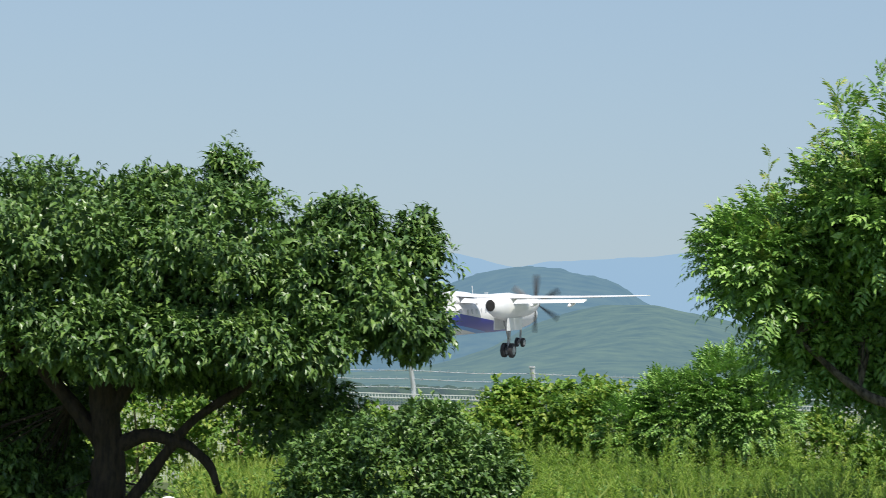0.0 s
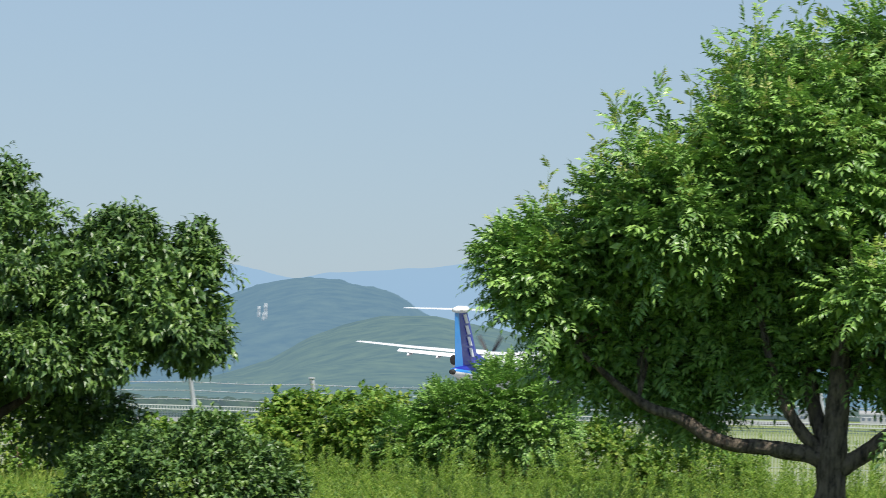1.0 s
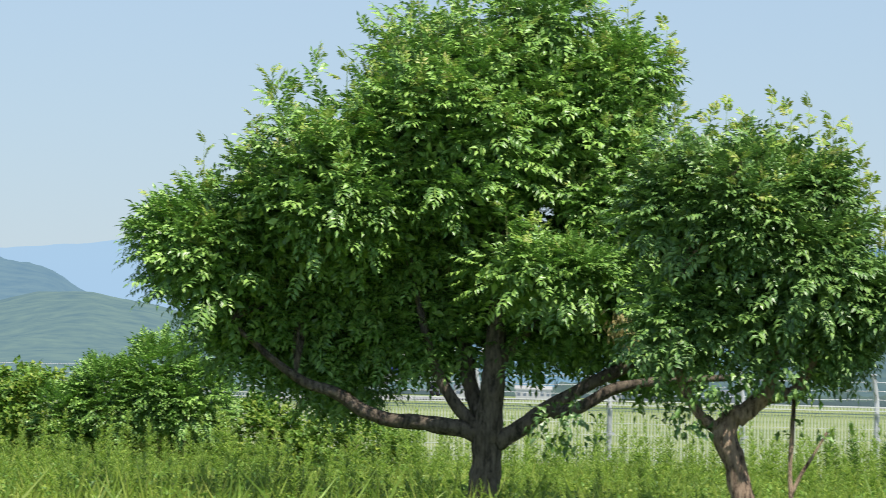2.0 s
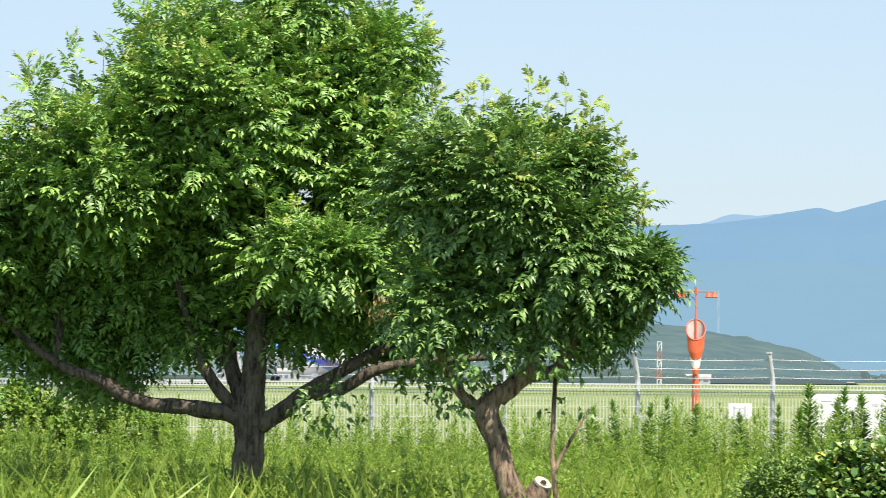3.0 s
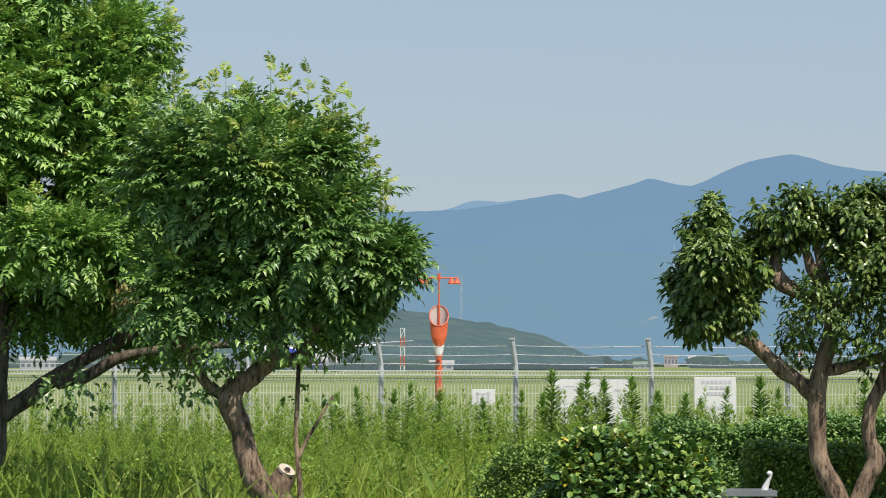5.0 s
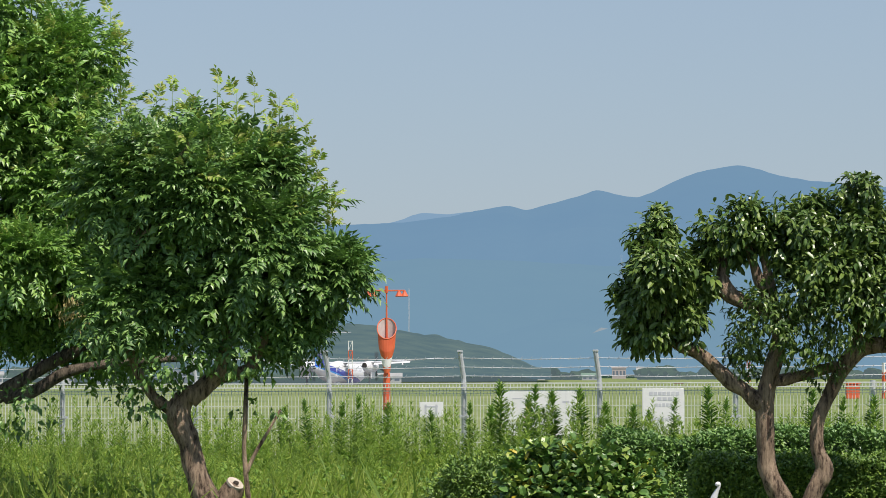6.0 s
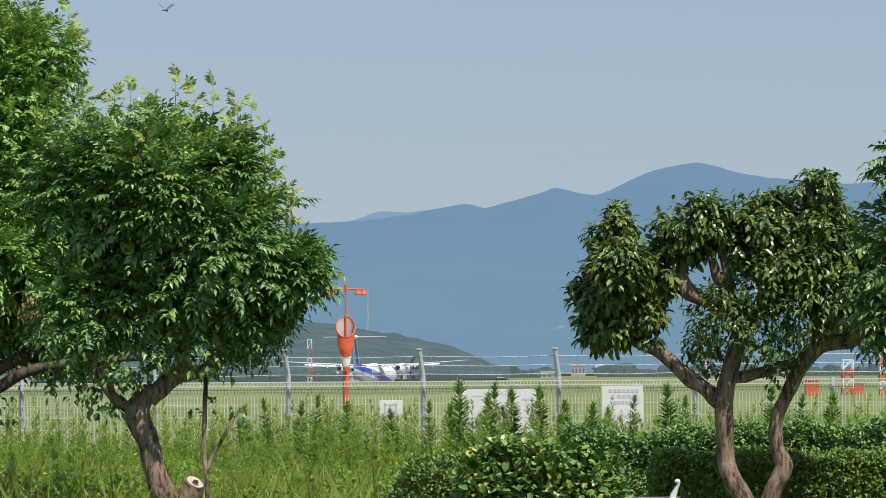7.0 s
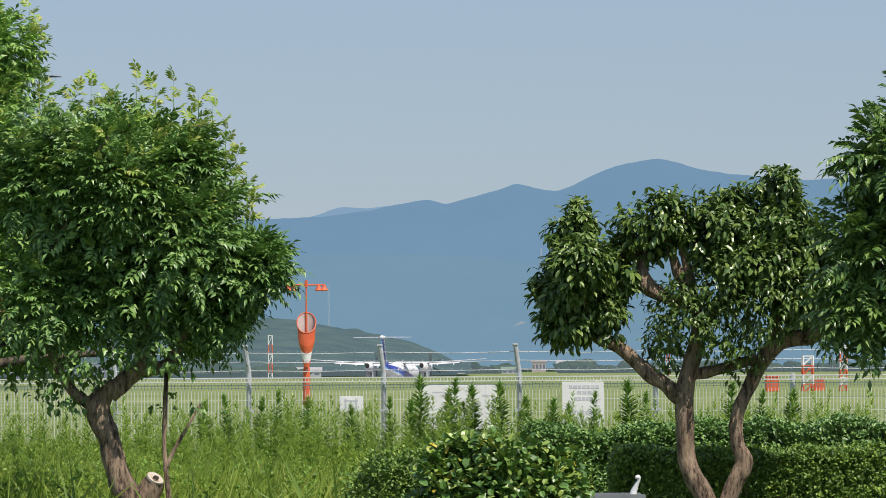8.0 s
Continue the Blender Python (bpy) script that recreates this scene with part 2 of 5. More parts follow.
def spline(points, steps):
    """Catmull-Rom through the points: (x, y, z, radius)."""
    p = [np.array(q, float) for q in points]
    p = [2 * p[0] - p[1]] + p + [2 * p[-1] - p[-2]]
    out = []
    for i in range(1, len(p) - 2):
        for s in range(steps):
            t = s / steps
            out.append(0.5 * (2 * p[i] + (p[i + 1] - p[i - 1]) * t + (2 * p[i - 1] - 5 * p[i] + 4 * p[i + 1] - p[i + 2]) * t * t + (3 * p[i] - p[i - 1] - 3 * p[i + 1] + p[i + 2]) * t ** 3))
    out.append(p[-2])
    return out


def tube(bm, points, sides=8, steps=4, lumps=0.0):
    pts = spline(points, steps) if steps > 1 else [np.array(q, float) for q in points]
    rings, side = [], None
    for i, q in enumerate(pts):
        d = Vector(pts[min(i + 1, len(pts) - 1)][:3] - pts[max(i - 1, 0)][:3]).normalized()
        if side is None:
            side = d.orthogonal().normalized()
        side = (side - d * side.dot(d)).normalized()
        up = d.cross(side)
        ring = []
        for k in range(sides):
            a = 2 * math.pi * k / sides
            off = side * math.cos(a) + up * math.sin(a)
            c = Vector(q[:3])
            r = max(q[3], 0.002) * (1 + lumps * (noise.noise((c + off * 0.3) * 5.0) + 0.6 * noise.noise(c * 7.0 + off * 1.3)))
            ring.append(c + off * r)
        rings.append(ring)
    return loft(bm, rings)


def rod(bm, a, b, r, sides=6):
    return tube(bm, [(*a, r), (*b, r)], sides, 1)


# ---- leaves ----
def leaf_arrays(P, A, N, L, W, curl=0.2, fold=0.2):
    """One folded, drooping blade of four triangles at every point P, along A, facing N."""
    S = unit(np.cross(A, N))
    N = unit(np.cross(S, A))
    L, W = np.broadcast_to(L, len(P))[:, None], np.broadcast_to(W, len(P))[:, None]
    mid = P + A * L * 0.5
    V = np.stack([P, mid + S * W / 2 + N * W * fold - A * L * 0.06, mid, mid - S * W / 2 + N * W * fold - A * L * 0.06, P + A * L * (1 - 0.3 * abs(curl)) - N * L * curl], 1)
    F = np.array([[0, 1, 2], [0, 2, 3], [2, 1, 4], [3, 2, 4]])
    return V.reshape(-1, 3), (F[None] + 5 * np.arange(len(P))[:, None, None]).reshape(-1, 3)


def round_leaf_arrays(P, A, N, L, W, curl=0.2, fold=0.15):
    """A broader leaf of eight triangles with a rounded outline."""
    S = unit(np.cross(A, N))
    N = unit(np.cross(S, A))
    L, W = np.broadcast_to(L, len(P))[:, None], np.broadcast_to(W, len(P))[:, None]
    a, b = P + A * L * 0.3 - N * L * curl * 0.08, P + A * L * 0.7 - N * L * curl * 0.45
    e = N * W * fold
    V = np.stack([P, a + S * W * 0.44 + e, a, a - S * W * 0.44 + e, b + S * W * 0.42 + e, b, b - S * W * 0.42 + e, P + A * L * (1 - 0.3 * abs(curl)) - N * L * curl], 1)
    F = np.array([[0, 1, 2], [0, 2, 3], [2, 1, 4], [2, 4, 5], [3, 2, 5], [3, 5, 6], [5, 4, 7], [6, 5, 7]])
    return V.reshape(-1, 3), (F[None] + 8 * np.arange(len(P))[:, None, None]).reshape(-1, 3)


def join(parts):
    vs, fs, k = [], [], 0
    for v, f in parts:
        vs.append(v)
        fs.append(f + k)
        k += len(v)
    return np.concatenate(vs), np.concatenate(fs)


def lobe_points(rng, lobes, n, deep=0.16, hollow=0.72):
    """Points near the skins of overlapping ellipsoids, thinned out inside them, with the outward direction."""
    C, R = np.array([l[:3] for l in lobes]), np.array([l[3:6] for l in lobes])
    w = (R[:, 0] * R[:, 1] + R[:, 1] * R[:, 2] + R[:, 0] * R[:, 2])
    got, dirs = [], []
    total = 0
    while total < n:
        k = rng.choice(len(lobes), n, p=w / w.sum())
        d = unit(rng.normal(size=(n, 3)))
        wob = np.array([noise.noise(Vector(q)) for q in (C[k] + d * R[k]) * 1.9]) * 0.22
        p = C[k] + d * R[k] * (1.02 - np.abs(rng.normal(0, deep, (n, 1))) + wob[:, None])
        inside = (np.linalg.norm((p[:, None] - C[None]) / R[None], axis=-1) < hollow).any(1)
        keep = ~inside & (p[:, 2] > 0.03)
        got.append(p[keep])
        dirs.append(unit(d / R[k])[keep])
        total += keep.sum()
    return np.concatenate(got)[:n], np.concatenate(dirs)[:n]


def clump_points(rng, lobes, n, per=14, size=0.24, deep=0.1, hollow=0.72, inner=0.22, reach=0.3):
    """Twig ends gathered in tufts over the lobes, with a thin filling inside."""
    k = int(n * inner)
    m = max(1, (n - k) // per)
    C, D = lobe_points(rng, [(*l[:3], *(max(r - reach, 0.35 * r) for r in l[3:6])) for l in lobes], m, deep, hollow)
    i = np.repeat(np.arange(m), per)
    o = unit(rng.normal(size=(len(i), 3))) * (rng.random((len(i), 1)) ** 0.45)
    s = size * rng.uniform(0.6, 1.25, m)[i][:, None]
    P = C[i] + o * s * [1, 1, 0.75]
    dirs = unit(D[i] * 0.55 + o * 0.8 + [0, 0, 0.25])
    L = np.array(lobes)[rng.integers(len(lobes), size=k)]
    d = unit(rng.normal(size=(k, 3)))
    Q = L[:, :3] + d * L[:, 3:6] * 0.75 * rng.random((k, 1)) ** 0.5
    P, dirs = np.concatenate([P, Q]), np.concatenate([dirs, d])
    keep = P[:, 2] > 0.04
    return P[keep], dirs[keep]


def shoot_points(rng, lobes, n, per=13, deep=0.1, hollow=0.72, inner=0.25, reach=0.4, tall=(0.25, 0.6)):
    """Upright leafy shoots all over the lobes: where each leaf springs from and its way, the shoots' feet, ways and lengths."""
    k = int(n * inner)
    m = max(1, (n - k) // per)
    C, D = lobe_points(rng, [(*l[:3], *(max(r - reach, 0.22 * r) for r in l[3:6])) for l in lobes], m, deep, hollow)
    S = unit(D * [0.75, 0.75, 0.45] + rng.normal(0, 0.16, (m, 3)) + [0, 0, 0.8])
    h = rng.uniform(*tall, m) * (0.75 + 0.35 * np.clip(D[:, 2], -0.5, 1))
    h *= np.where((D[:, 2] > 0.25) & (rng.random(m) < 0.12), 1.7, 0.85)
    LA = np.array(lobes)
    own = np.argmin(np.linalg.norm((C[:, None] - LA[None, :, :3]) / LA[None, :, 3:6], axis=-1), axis=1)
    h *= np.clip(LA[own, 3:6].mean(1) / 0.9, 0.3, 1.0)
    i = np.repeat(np.arange(m), per)
    f = np.tile(np.linspace(0.15, 1.0, per), m)
    a = np.tile(np.arange(per) * 2.4, m) + rng.uniform(0, 6.28, m)[i] + rng.normal(0, 0.25, len(i))
    u = unit(np.cross(S, np.array([0.3, 1.0, 0.2])))
    v = np.cross(S, u)
    out = u[i] * np.cos(a)[:, None] + v[i] * np.sin(a)[:, None]
    P = C[i] + S[i] * (h[i] * f)[:, None]
    dirs = unit(out * (1.1 - 0.6 * f ** 3)[:, None] + S[i] * (0.45 + 0.7 * f ** 3)[:, None])
    L = np.array(lobes)[rng.integers(len(lobes), size=k)]
    d = unit(rng.normal(size=(k, 3)))
    Q = L[:, :3] + d * L[:, 3:6] * 0.8 * rng.random((k, 1)) ** 0.45
    top = np.concatenate([np.where((f > 0.86) & (D[i, 2] > -0.2), 1.0, 0.0), np.zeros(k)])
    P, dirs = np.concatenate([P, Q]), np.concatenate([dirs, d])
    keep = P[:, 2] > 0.3
    return P[keep], dirs[keep], top[keep], C, S, h


def rosettes(rng, P, D, per, length, width, droop=0.5, spread=1.0, twig=0.1, curl=0.25, blade=leaf_arrays):
    """Whorls of simple leaves that hang from the twig ends P."""
    n = len(P)
    k = np.repeat(np.arange(n), per)
    d = unit(D[k] + rng.normal(0, spread, (n * per, 3)) + np.array([0, 0, -droop]))
    base = P[k] + unit(D[k] + rng.normal(0, 0.7, (n * per, 3))) * twig * rng.random((n * per, 1))
    up = unit(np.array([0, 0, 1.0]) + 0.6 * D[k] + rng.normal(0, 0.35, (n * per, 3)))
    L = length * rng.uniform(0.65, 1.2, n * per)
    return blade(base, d, up, L, L * width, curl)


def pinnate(rng, P, D, length, pairs, leaflet, width, droop=0.35, up=0.25, spread=0.6):
    """Feathered leaves: pairs of leaflets on a stalk that arches over."""
    n = len(P)
    a = unit(D + rng.normal(0, spread, (n, 3)) + np.array([0, 0, up]))
    upv = unit(np.array([0, 0, 1.0]) + 0.5 * D + rng.normal(0, 0.25, (n, 3)))
    s = unit(np.cross(a, upv))
    upv = np.cross(s, a)
    L = length * rng.uniform(0.7, 1.15, n)[:, None]
    outs = []
    for i in range(pairs + 1):
        f = 0.25 + 0.75 * i / pairs
        base = P + a * L * f - np.array([0, 0, 1.0]) * L * droop * f * f
        axis = unit(a - np.array([0, 0, 1.0]) * 2 * droop * f)
        if i == pairs:
            outs.append(leaf_arrays(base, axis, upv, leaflet * L[:, 0] / length, leaflet * width, 0.15))
        else:
            size = leaflet * L[:, 0] / length * (0.75 + 0.5 * math.sin(math.pi * f))
            for sg in (1, -1):
                d = unit(axis * 0.65 + sg * s - upv * 0.15 + rng.normal(0, 0.15, (n, 3)))
                outs.append(leaf_arrays(base, d, upv + rng.normal(0, 0.2, (n, 3)), size, size * width, 0.2))
    stalk = leaf_arrays(P, unit(a - np.array([0, 0, droop * 0.9])), upv, L[:, 0] * 1.02, 0.008, 0.05, 0.0)
    return join(outs + [stalk])

# ---- the large structure ----
def polar(az, dist):
    return dist * math.sin(radians(az)), dist * math.cos(radians(az))


def setting(name, me, label, category):
    return tagged(new(name, me), label, category, kind="structure")


def land(r):
    """The height of the land r metres out: level, then a low swell, then the ground falls to the far plain."""
    return float(np.interp(r, [0, 230, 330, 400, 440, 520, 560, 620, 690, 760, 900], [0, 0, 0.35, 0.65, 0.55, -0.3, -0.5, -0.8, -1.4, -2.0, -2.0]))


def ground_mesh():
    radii = [10, 40, 80, 140, 200, 230, 260, 295, 330, 365, 400, 430, 455, 480, 520, 560, 590, 620, 655, 690, 725, 760, 900, 1500, 2600, 4900]
    n = 128
    V = [(0.0, 0.0, 0.0)] + [(r * math.cos(2 * math.pi * k / n), r * math.sin(2 * math.pi * k / n), land(r)) for r in radii for k in range(n)]
    F = [(0, 1 + k, 1 + (k + 1) % n) for k in range(n)]
    for j in range(len(radii) - 1):
        for k in range(n):
            a, b = 1 + j * n + k, 1 + j * n + (k + 1) % n
            F += [(a, a + n, b + n), (a, b + n, b)]
    return mesh_of("ground", V, F, M["turf"], True)


setting("ground", ground_mesh(), "mown green airfield turf reaching to the distant hills", "ground")


def strip(name, pts, z, material, label, category):
    bm = bmesh.new()
    bm.faces.new([bm.verts.new((x, y, z)) for x, y in pts])
    ob = part(name, bm, material)
    return tagged(ob, label, category, kind="structure")


def lane(name, side0, side1, label, category):
    """A paved lane along the runway's direction that follows the land."""
    V, F = [], []
    us = np.arange(-300, 1500, 20.0)
    for u in us:
        for side in np.linspace(side0, side1, 5):
            x, y = on_runway(u, side)
            V.append((x, y, land(math.hypot(x, y)) + 0.06))
    for i in range(len(us) - 1):
        for k in range(4):
            a = i * 5 + k
            F.append((a, a + 1, a + 6, a + 5))
    return setting(name, mesh_of(name, V, F, M["asphalt"], True), label, category)


HEAD, OFFSET = 11.45, 131.0                      # the runway's direction, and how far it passes to the side
hx, hy = math.sin(radians(HEAD)), math.cos(radians(HEAD))


def on_runway(u, side=0.0):
    """u metres along the runway, side metres to the right of its middle."""
    return u * hx - (OFFSET - side) * hy, u * hy + (OFFSET - side) * hx


lane("runway", -22, 22, "grey asphalt runway across the airfield turf", "runway")
lane("taxiway", -175, -145, "pale grey taxiway beyond the runway", "taxiway")
strip("meadow", [(-30, 12), (16, 12), (16, 66.5), (-26, 74.0)], 0.02, M["soil"], "dark soil under the uncut meadow", "ground")


def ridge(name, dist, depth, profile, material, label, rough, seed, step=0.04):
    """A mountain side: rises from its foot to the crest whose azimuths and heights (degrees) are given, and falls behind."""
    az = np.arange(profile[0][0], profile[-1][0], step)
    el = np.interp(az, [p[0] for p in profile], [p[1] for p in profile])
    el = np.convolve(np.pad(el, 2, mode="edge"), [0.1, 0.2, 0.4, 0.2, 0.1], "valid")
    el += np.array([0.014 * noise.noise(Vector((a * 3.0, seed, 0))) + 0.006 * noise.noise(Vector((a * 11.0, seed, 0))) for a in az])
    rows = np.concatenate([np.linspace(0, 1, 26), [1.15, 1.4]])
    V = np.zeros((len(rows), len(az), 3))
    for j, v in enumerate(rows):
        d = dist - depth * (1 - v)
        rise = math.sin(min(v, 1) * math.pi / 2) ** 1.2 if v <= 1 else 1 - (v - 1) * 1.5
        for i, a in enumerate(az):
            x, y = polar(a, d)
            top = dist * math.tan(radians(max(el[i], 0)))
            q = Vector((x * 0.004 + seed, y * 0.004, 0.0))
            big = noise.fractal(q, 1.0, 2.0, 5) * 0.3 * top * math.sin(min(v, 1) * math.pi) * (1 - min(v, 1))
            fine = noise.noise(Vector((x * 0.008, y * 0.008, seed))) * rough * 1.2 + noise.noise(Vector((x * 0.02, y * 0.02, seed))) * rough * 0.4
            if v == 1:
                fine = fine * 0.3 + (noise.noise(Vector((x * 0.06, y * 0.06, seed))) + noise.noise(Vector((x * 0.17, y * 0.17, seed)))) * rough * 0.3
            V[j, i] = (x, y, max(EYE * min(v * 8, 1) + top * rise + big + fine * min(v * 3, 1), -1.0))
    n, k = len(az), len(rows)
    i, j = np.meshgrid(np.arange(n - 1), np.arange(k - 1))
    b = (j * n + i).ravel()
    F = np.stack([b, b + 1, b + n + 1, b + n], 1)
    return setting(name, mesh_of(name, V.reshape(-1, 3), F, material, True), label, "hill" if dist < 3500 else "mountain")


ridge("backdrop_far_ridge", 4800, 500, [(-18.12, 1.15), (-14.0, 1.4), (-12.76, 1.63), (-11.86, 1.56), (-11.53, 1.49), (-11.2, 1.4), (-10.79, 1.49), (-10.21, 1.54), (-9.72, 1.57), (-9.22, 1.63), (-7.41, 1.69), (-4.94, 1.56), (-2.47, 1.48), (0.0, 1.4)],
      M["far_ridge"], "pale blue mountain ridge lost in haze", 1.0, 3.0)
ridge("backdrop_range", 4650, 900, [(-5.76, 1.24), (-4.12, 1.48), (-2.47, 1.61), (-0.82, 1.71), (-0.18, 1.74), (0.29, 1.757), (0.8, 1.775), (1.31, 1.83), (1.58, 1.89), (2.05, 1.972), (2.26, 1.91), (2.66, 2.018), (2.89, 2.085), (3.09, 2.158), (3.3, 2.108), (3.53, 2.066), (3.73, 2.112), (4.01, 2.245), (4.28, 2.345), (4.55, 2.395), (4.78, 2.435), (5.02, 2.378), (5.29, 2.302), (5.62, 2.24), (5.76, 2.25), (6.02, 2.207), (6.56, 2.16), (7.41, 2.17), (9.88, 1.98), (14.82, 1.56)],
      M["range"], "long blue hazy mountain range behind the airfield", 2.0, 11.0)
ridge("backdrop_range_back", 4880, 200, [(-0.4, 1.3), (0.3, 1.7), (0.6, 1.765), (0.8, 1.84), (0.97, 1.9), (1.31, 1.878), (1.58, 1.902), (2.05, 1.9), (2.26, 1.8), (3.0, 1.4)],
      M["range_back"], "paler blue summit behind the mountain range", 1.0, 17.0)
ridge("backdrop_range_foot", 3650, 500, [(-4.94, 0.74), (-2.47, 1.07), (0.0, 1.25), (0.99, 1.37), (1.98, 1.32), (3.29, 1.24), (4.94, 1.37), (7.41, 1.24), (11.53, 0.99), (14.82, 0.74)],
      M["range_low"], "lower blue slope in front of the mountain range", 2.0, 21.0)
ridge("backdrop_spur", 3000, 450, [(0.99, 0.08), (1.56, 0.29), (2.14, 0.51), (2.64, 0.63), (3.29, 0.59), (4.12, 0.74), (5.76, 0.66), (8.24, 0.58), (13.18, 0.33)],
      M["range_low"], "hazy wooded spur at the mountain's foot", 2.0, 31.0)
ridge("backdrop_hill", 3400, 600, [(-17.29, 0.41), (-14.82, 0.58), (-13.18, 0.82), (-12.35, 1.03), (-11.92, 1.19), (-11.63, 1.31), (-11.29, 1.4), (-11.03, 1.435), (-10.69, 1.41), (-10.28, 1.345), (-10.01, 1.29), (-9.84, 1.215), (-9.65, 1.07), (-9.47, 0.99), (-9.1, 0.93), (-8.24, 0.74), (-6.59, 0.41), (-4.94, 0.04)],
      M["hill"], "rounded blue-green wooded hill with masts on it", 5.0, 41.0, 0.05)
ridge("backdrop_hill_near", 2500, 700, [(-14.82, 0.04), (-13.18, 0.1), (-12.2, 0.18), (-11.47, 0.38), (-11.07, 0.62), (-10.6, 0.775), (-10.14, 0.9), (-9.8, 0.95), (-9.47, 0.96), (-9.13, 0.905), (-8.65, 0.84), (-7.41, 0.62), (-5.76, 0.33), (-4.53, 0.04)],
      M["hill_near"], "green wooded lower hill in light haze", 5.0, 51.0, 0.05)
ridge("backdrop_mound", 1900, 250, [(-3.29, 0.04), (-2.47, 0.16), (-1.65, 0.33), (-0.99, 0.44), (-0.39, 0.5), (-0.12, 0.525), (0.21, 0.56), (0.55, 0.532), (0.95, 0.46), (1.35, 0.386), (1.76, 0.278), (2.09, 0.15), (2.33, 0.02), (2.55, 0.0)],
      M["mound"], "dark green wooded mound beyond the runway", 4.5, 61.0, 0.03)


def tree_belt(name, az0, az1, dist, height, seed, label):
    """A far row of tree crowns with an uneven top."""
    rng = np.random.default_rng(seed)
    outs = []
    n = int((az1 - az0) * radians(1) * dist / (height * 0.4))
    for a in np.linspace(az0, az1, n):
        x, y = polar(a + rng.normal(0, 0.02), dist + rng.uniform(-12, 12))
        h = height * rng.uniform(0.45, 1.0) * (0.75 + 0.5 * noise.noise(Vector((a * 3, seed, 0))))
        bm = bmesh.new()
        bmesh.ops.create_icosphere(bm, subdivisions=2, radius=1.0)
        V = np.array([v.co[:] for v in bm.verts])
        F = np.array([[v.index for v in f.verts] for f in bm.faces])
        bm.free()
        V *= 1 + 0.3 * rng.normal(0, 0.5, (len(V), 1))
        V = V * [height * rng.uniform(0.4, 0.8), height * 0.5, h * 0.55] + [x, y, h * 0.45 + land(dist)]
        outs.append((V, F))
    V, F = join(outs)
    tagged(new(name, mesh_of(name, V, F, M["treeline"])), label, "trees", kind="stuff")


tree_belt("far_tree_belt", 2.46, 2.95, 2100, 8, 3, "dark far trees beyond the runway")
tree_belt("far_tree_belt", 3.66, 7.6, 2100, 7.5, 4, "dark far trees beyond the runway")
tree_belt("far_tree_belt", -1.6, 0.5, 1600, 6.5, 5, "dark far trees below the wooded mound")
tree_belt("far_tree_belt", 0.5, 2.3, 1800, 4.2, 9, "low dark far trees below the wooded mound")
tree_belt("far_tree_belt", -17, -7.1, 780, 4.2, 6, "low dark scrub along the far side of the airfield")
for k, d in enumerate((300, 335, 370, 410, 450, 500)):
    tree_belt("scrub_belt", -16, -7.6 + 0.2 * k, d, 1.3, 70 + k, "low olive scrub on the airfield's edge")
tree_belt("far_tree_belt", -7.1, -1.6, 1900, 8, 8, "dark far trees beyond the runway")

# ---- far buildings ----
def building(az, dist, width, height, depth, wall, roof, label, pitch=0.0, bays=4):
    x, y = polar(az, dist)
    t = thing("building", x, y, land(dist), label, "building", "far buildings", rz=-az)
    bm = box(bmesh.new(), -width / 2, width / 2, 0, depth, 0, height)
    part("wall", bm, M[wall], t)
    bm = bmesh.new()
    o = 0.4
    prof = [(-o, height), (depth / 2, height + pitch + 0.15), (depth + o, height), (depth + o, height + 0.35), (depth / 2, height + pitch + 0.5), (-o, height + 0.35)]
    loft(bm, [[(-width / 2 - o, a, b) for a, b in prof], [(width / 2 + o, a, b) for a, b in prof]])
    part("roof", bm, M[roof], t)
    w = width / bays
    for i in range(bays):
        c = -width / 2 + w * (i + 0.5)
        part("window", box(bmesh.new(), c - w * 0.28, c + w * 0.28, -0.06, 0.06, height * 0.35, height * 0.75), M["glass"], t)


building(1.86, 2150, 20, 3.2, 14, "roof", "roof", "long grey shed with a low roof", 1.0, 8)
building(2.2, 2000, 7, 2.6, 9, "wall2", "roof", "small pale pink house beyond the runway", 0.8, 2)
building(2.41, 2050, 3.5, 2.6, 9, "wall", "wall", "small white house beyond the runway", 0.8, 2)
building(3.0, 2000, 7, 1.6, 12, "wall", "green_roof", "low white hall with a green roof", 0.9, 3)
building(3.34, 2400, 7, 5.2, 10, "wall2", "wall2", "pale pink flat-roofed block", 0.1, 4)
building(3.59, 2100, 2.6, 3.6, 4, "wall", "wall", "narrow white tower-like house", 1.6, 1)
building(0.59, 1650, 9, 1.9, 9, "wall", "wall", "white greenhouse with a low curved roof", 1.0, 3)
building(-3.3, 1500, 8, 3.6, 9, "wall", "roof", "white hall beside the far apron", 0.8, 4)
building(-4.2, 1500, 11, 3.0, 9, "wall", "wall", "long white hall beside the far apron", 0.8, 6)
building(-2.75, 1600, 9, 4.0, 9, "roof", "roof", "grey hall beside the far apron", 0.8, 5)
building(-5.0, 1600, 8, 3.0, 9, "wall", "roof", "low white hall beside the far apron", 0.8, 3)
building(-1.9, 1650, 8, 3.2, 9, "roof", "roof", "grey shed beside the far apron", 0.8, 4)
building(1.2, 1900, 6, 2.0, 9, "wall", "roof", "low grey shed below the mound", 0.6, 3)


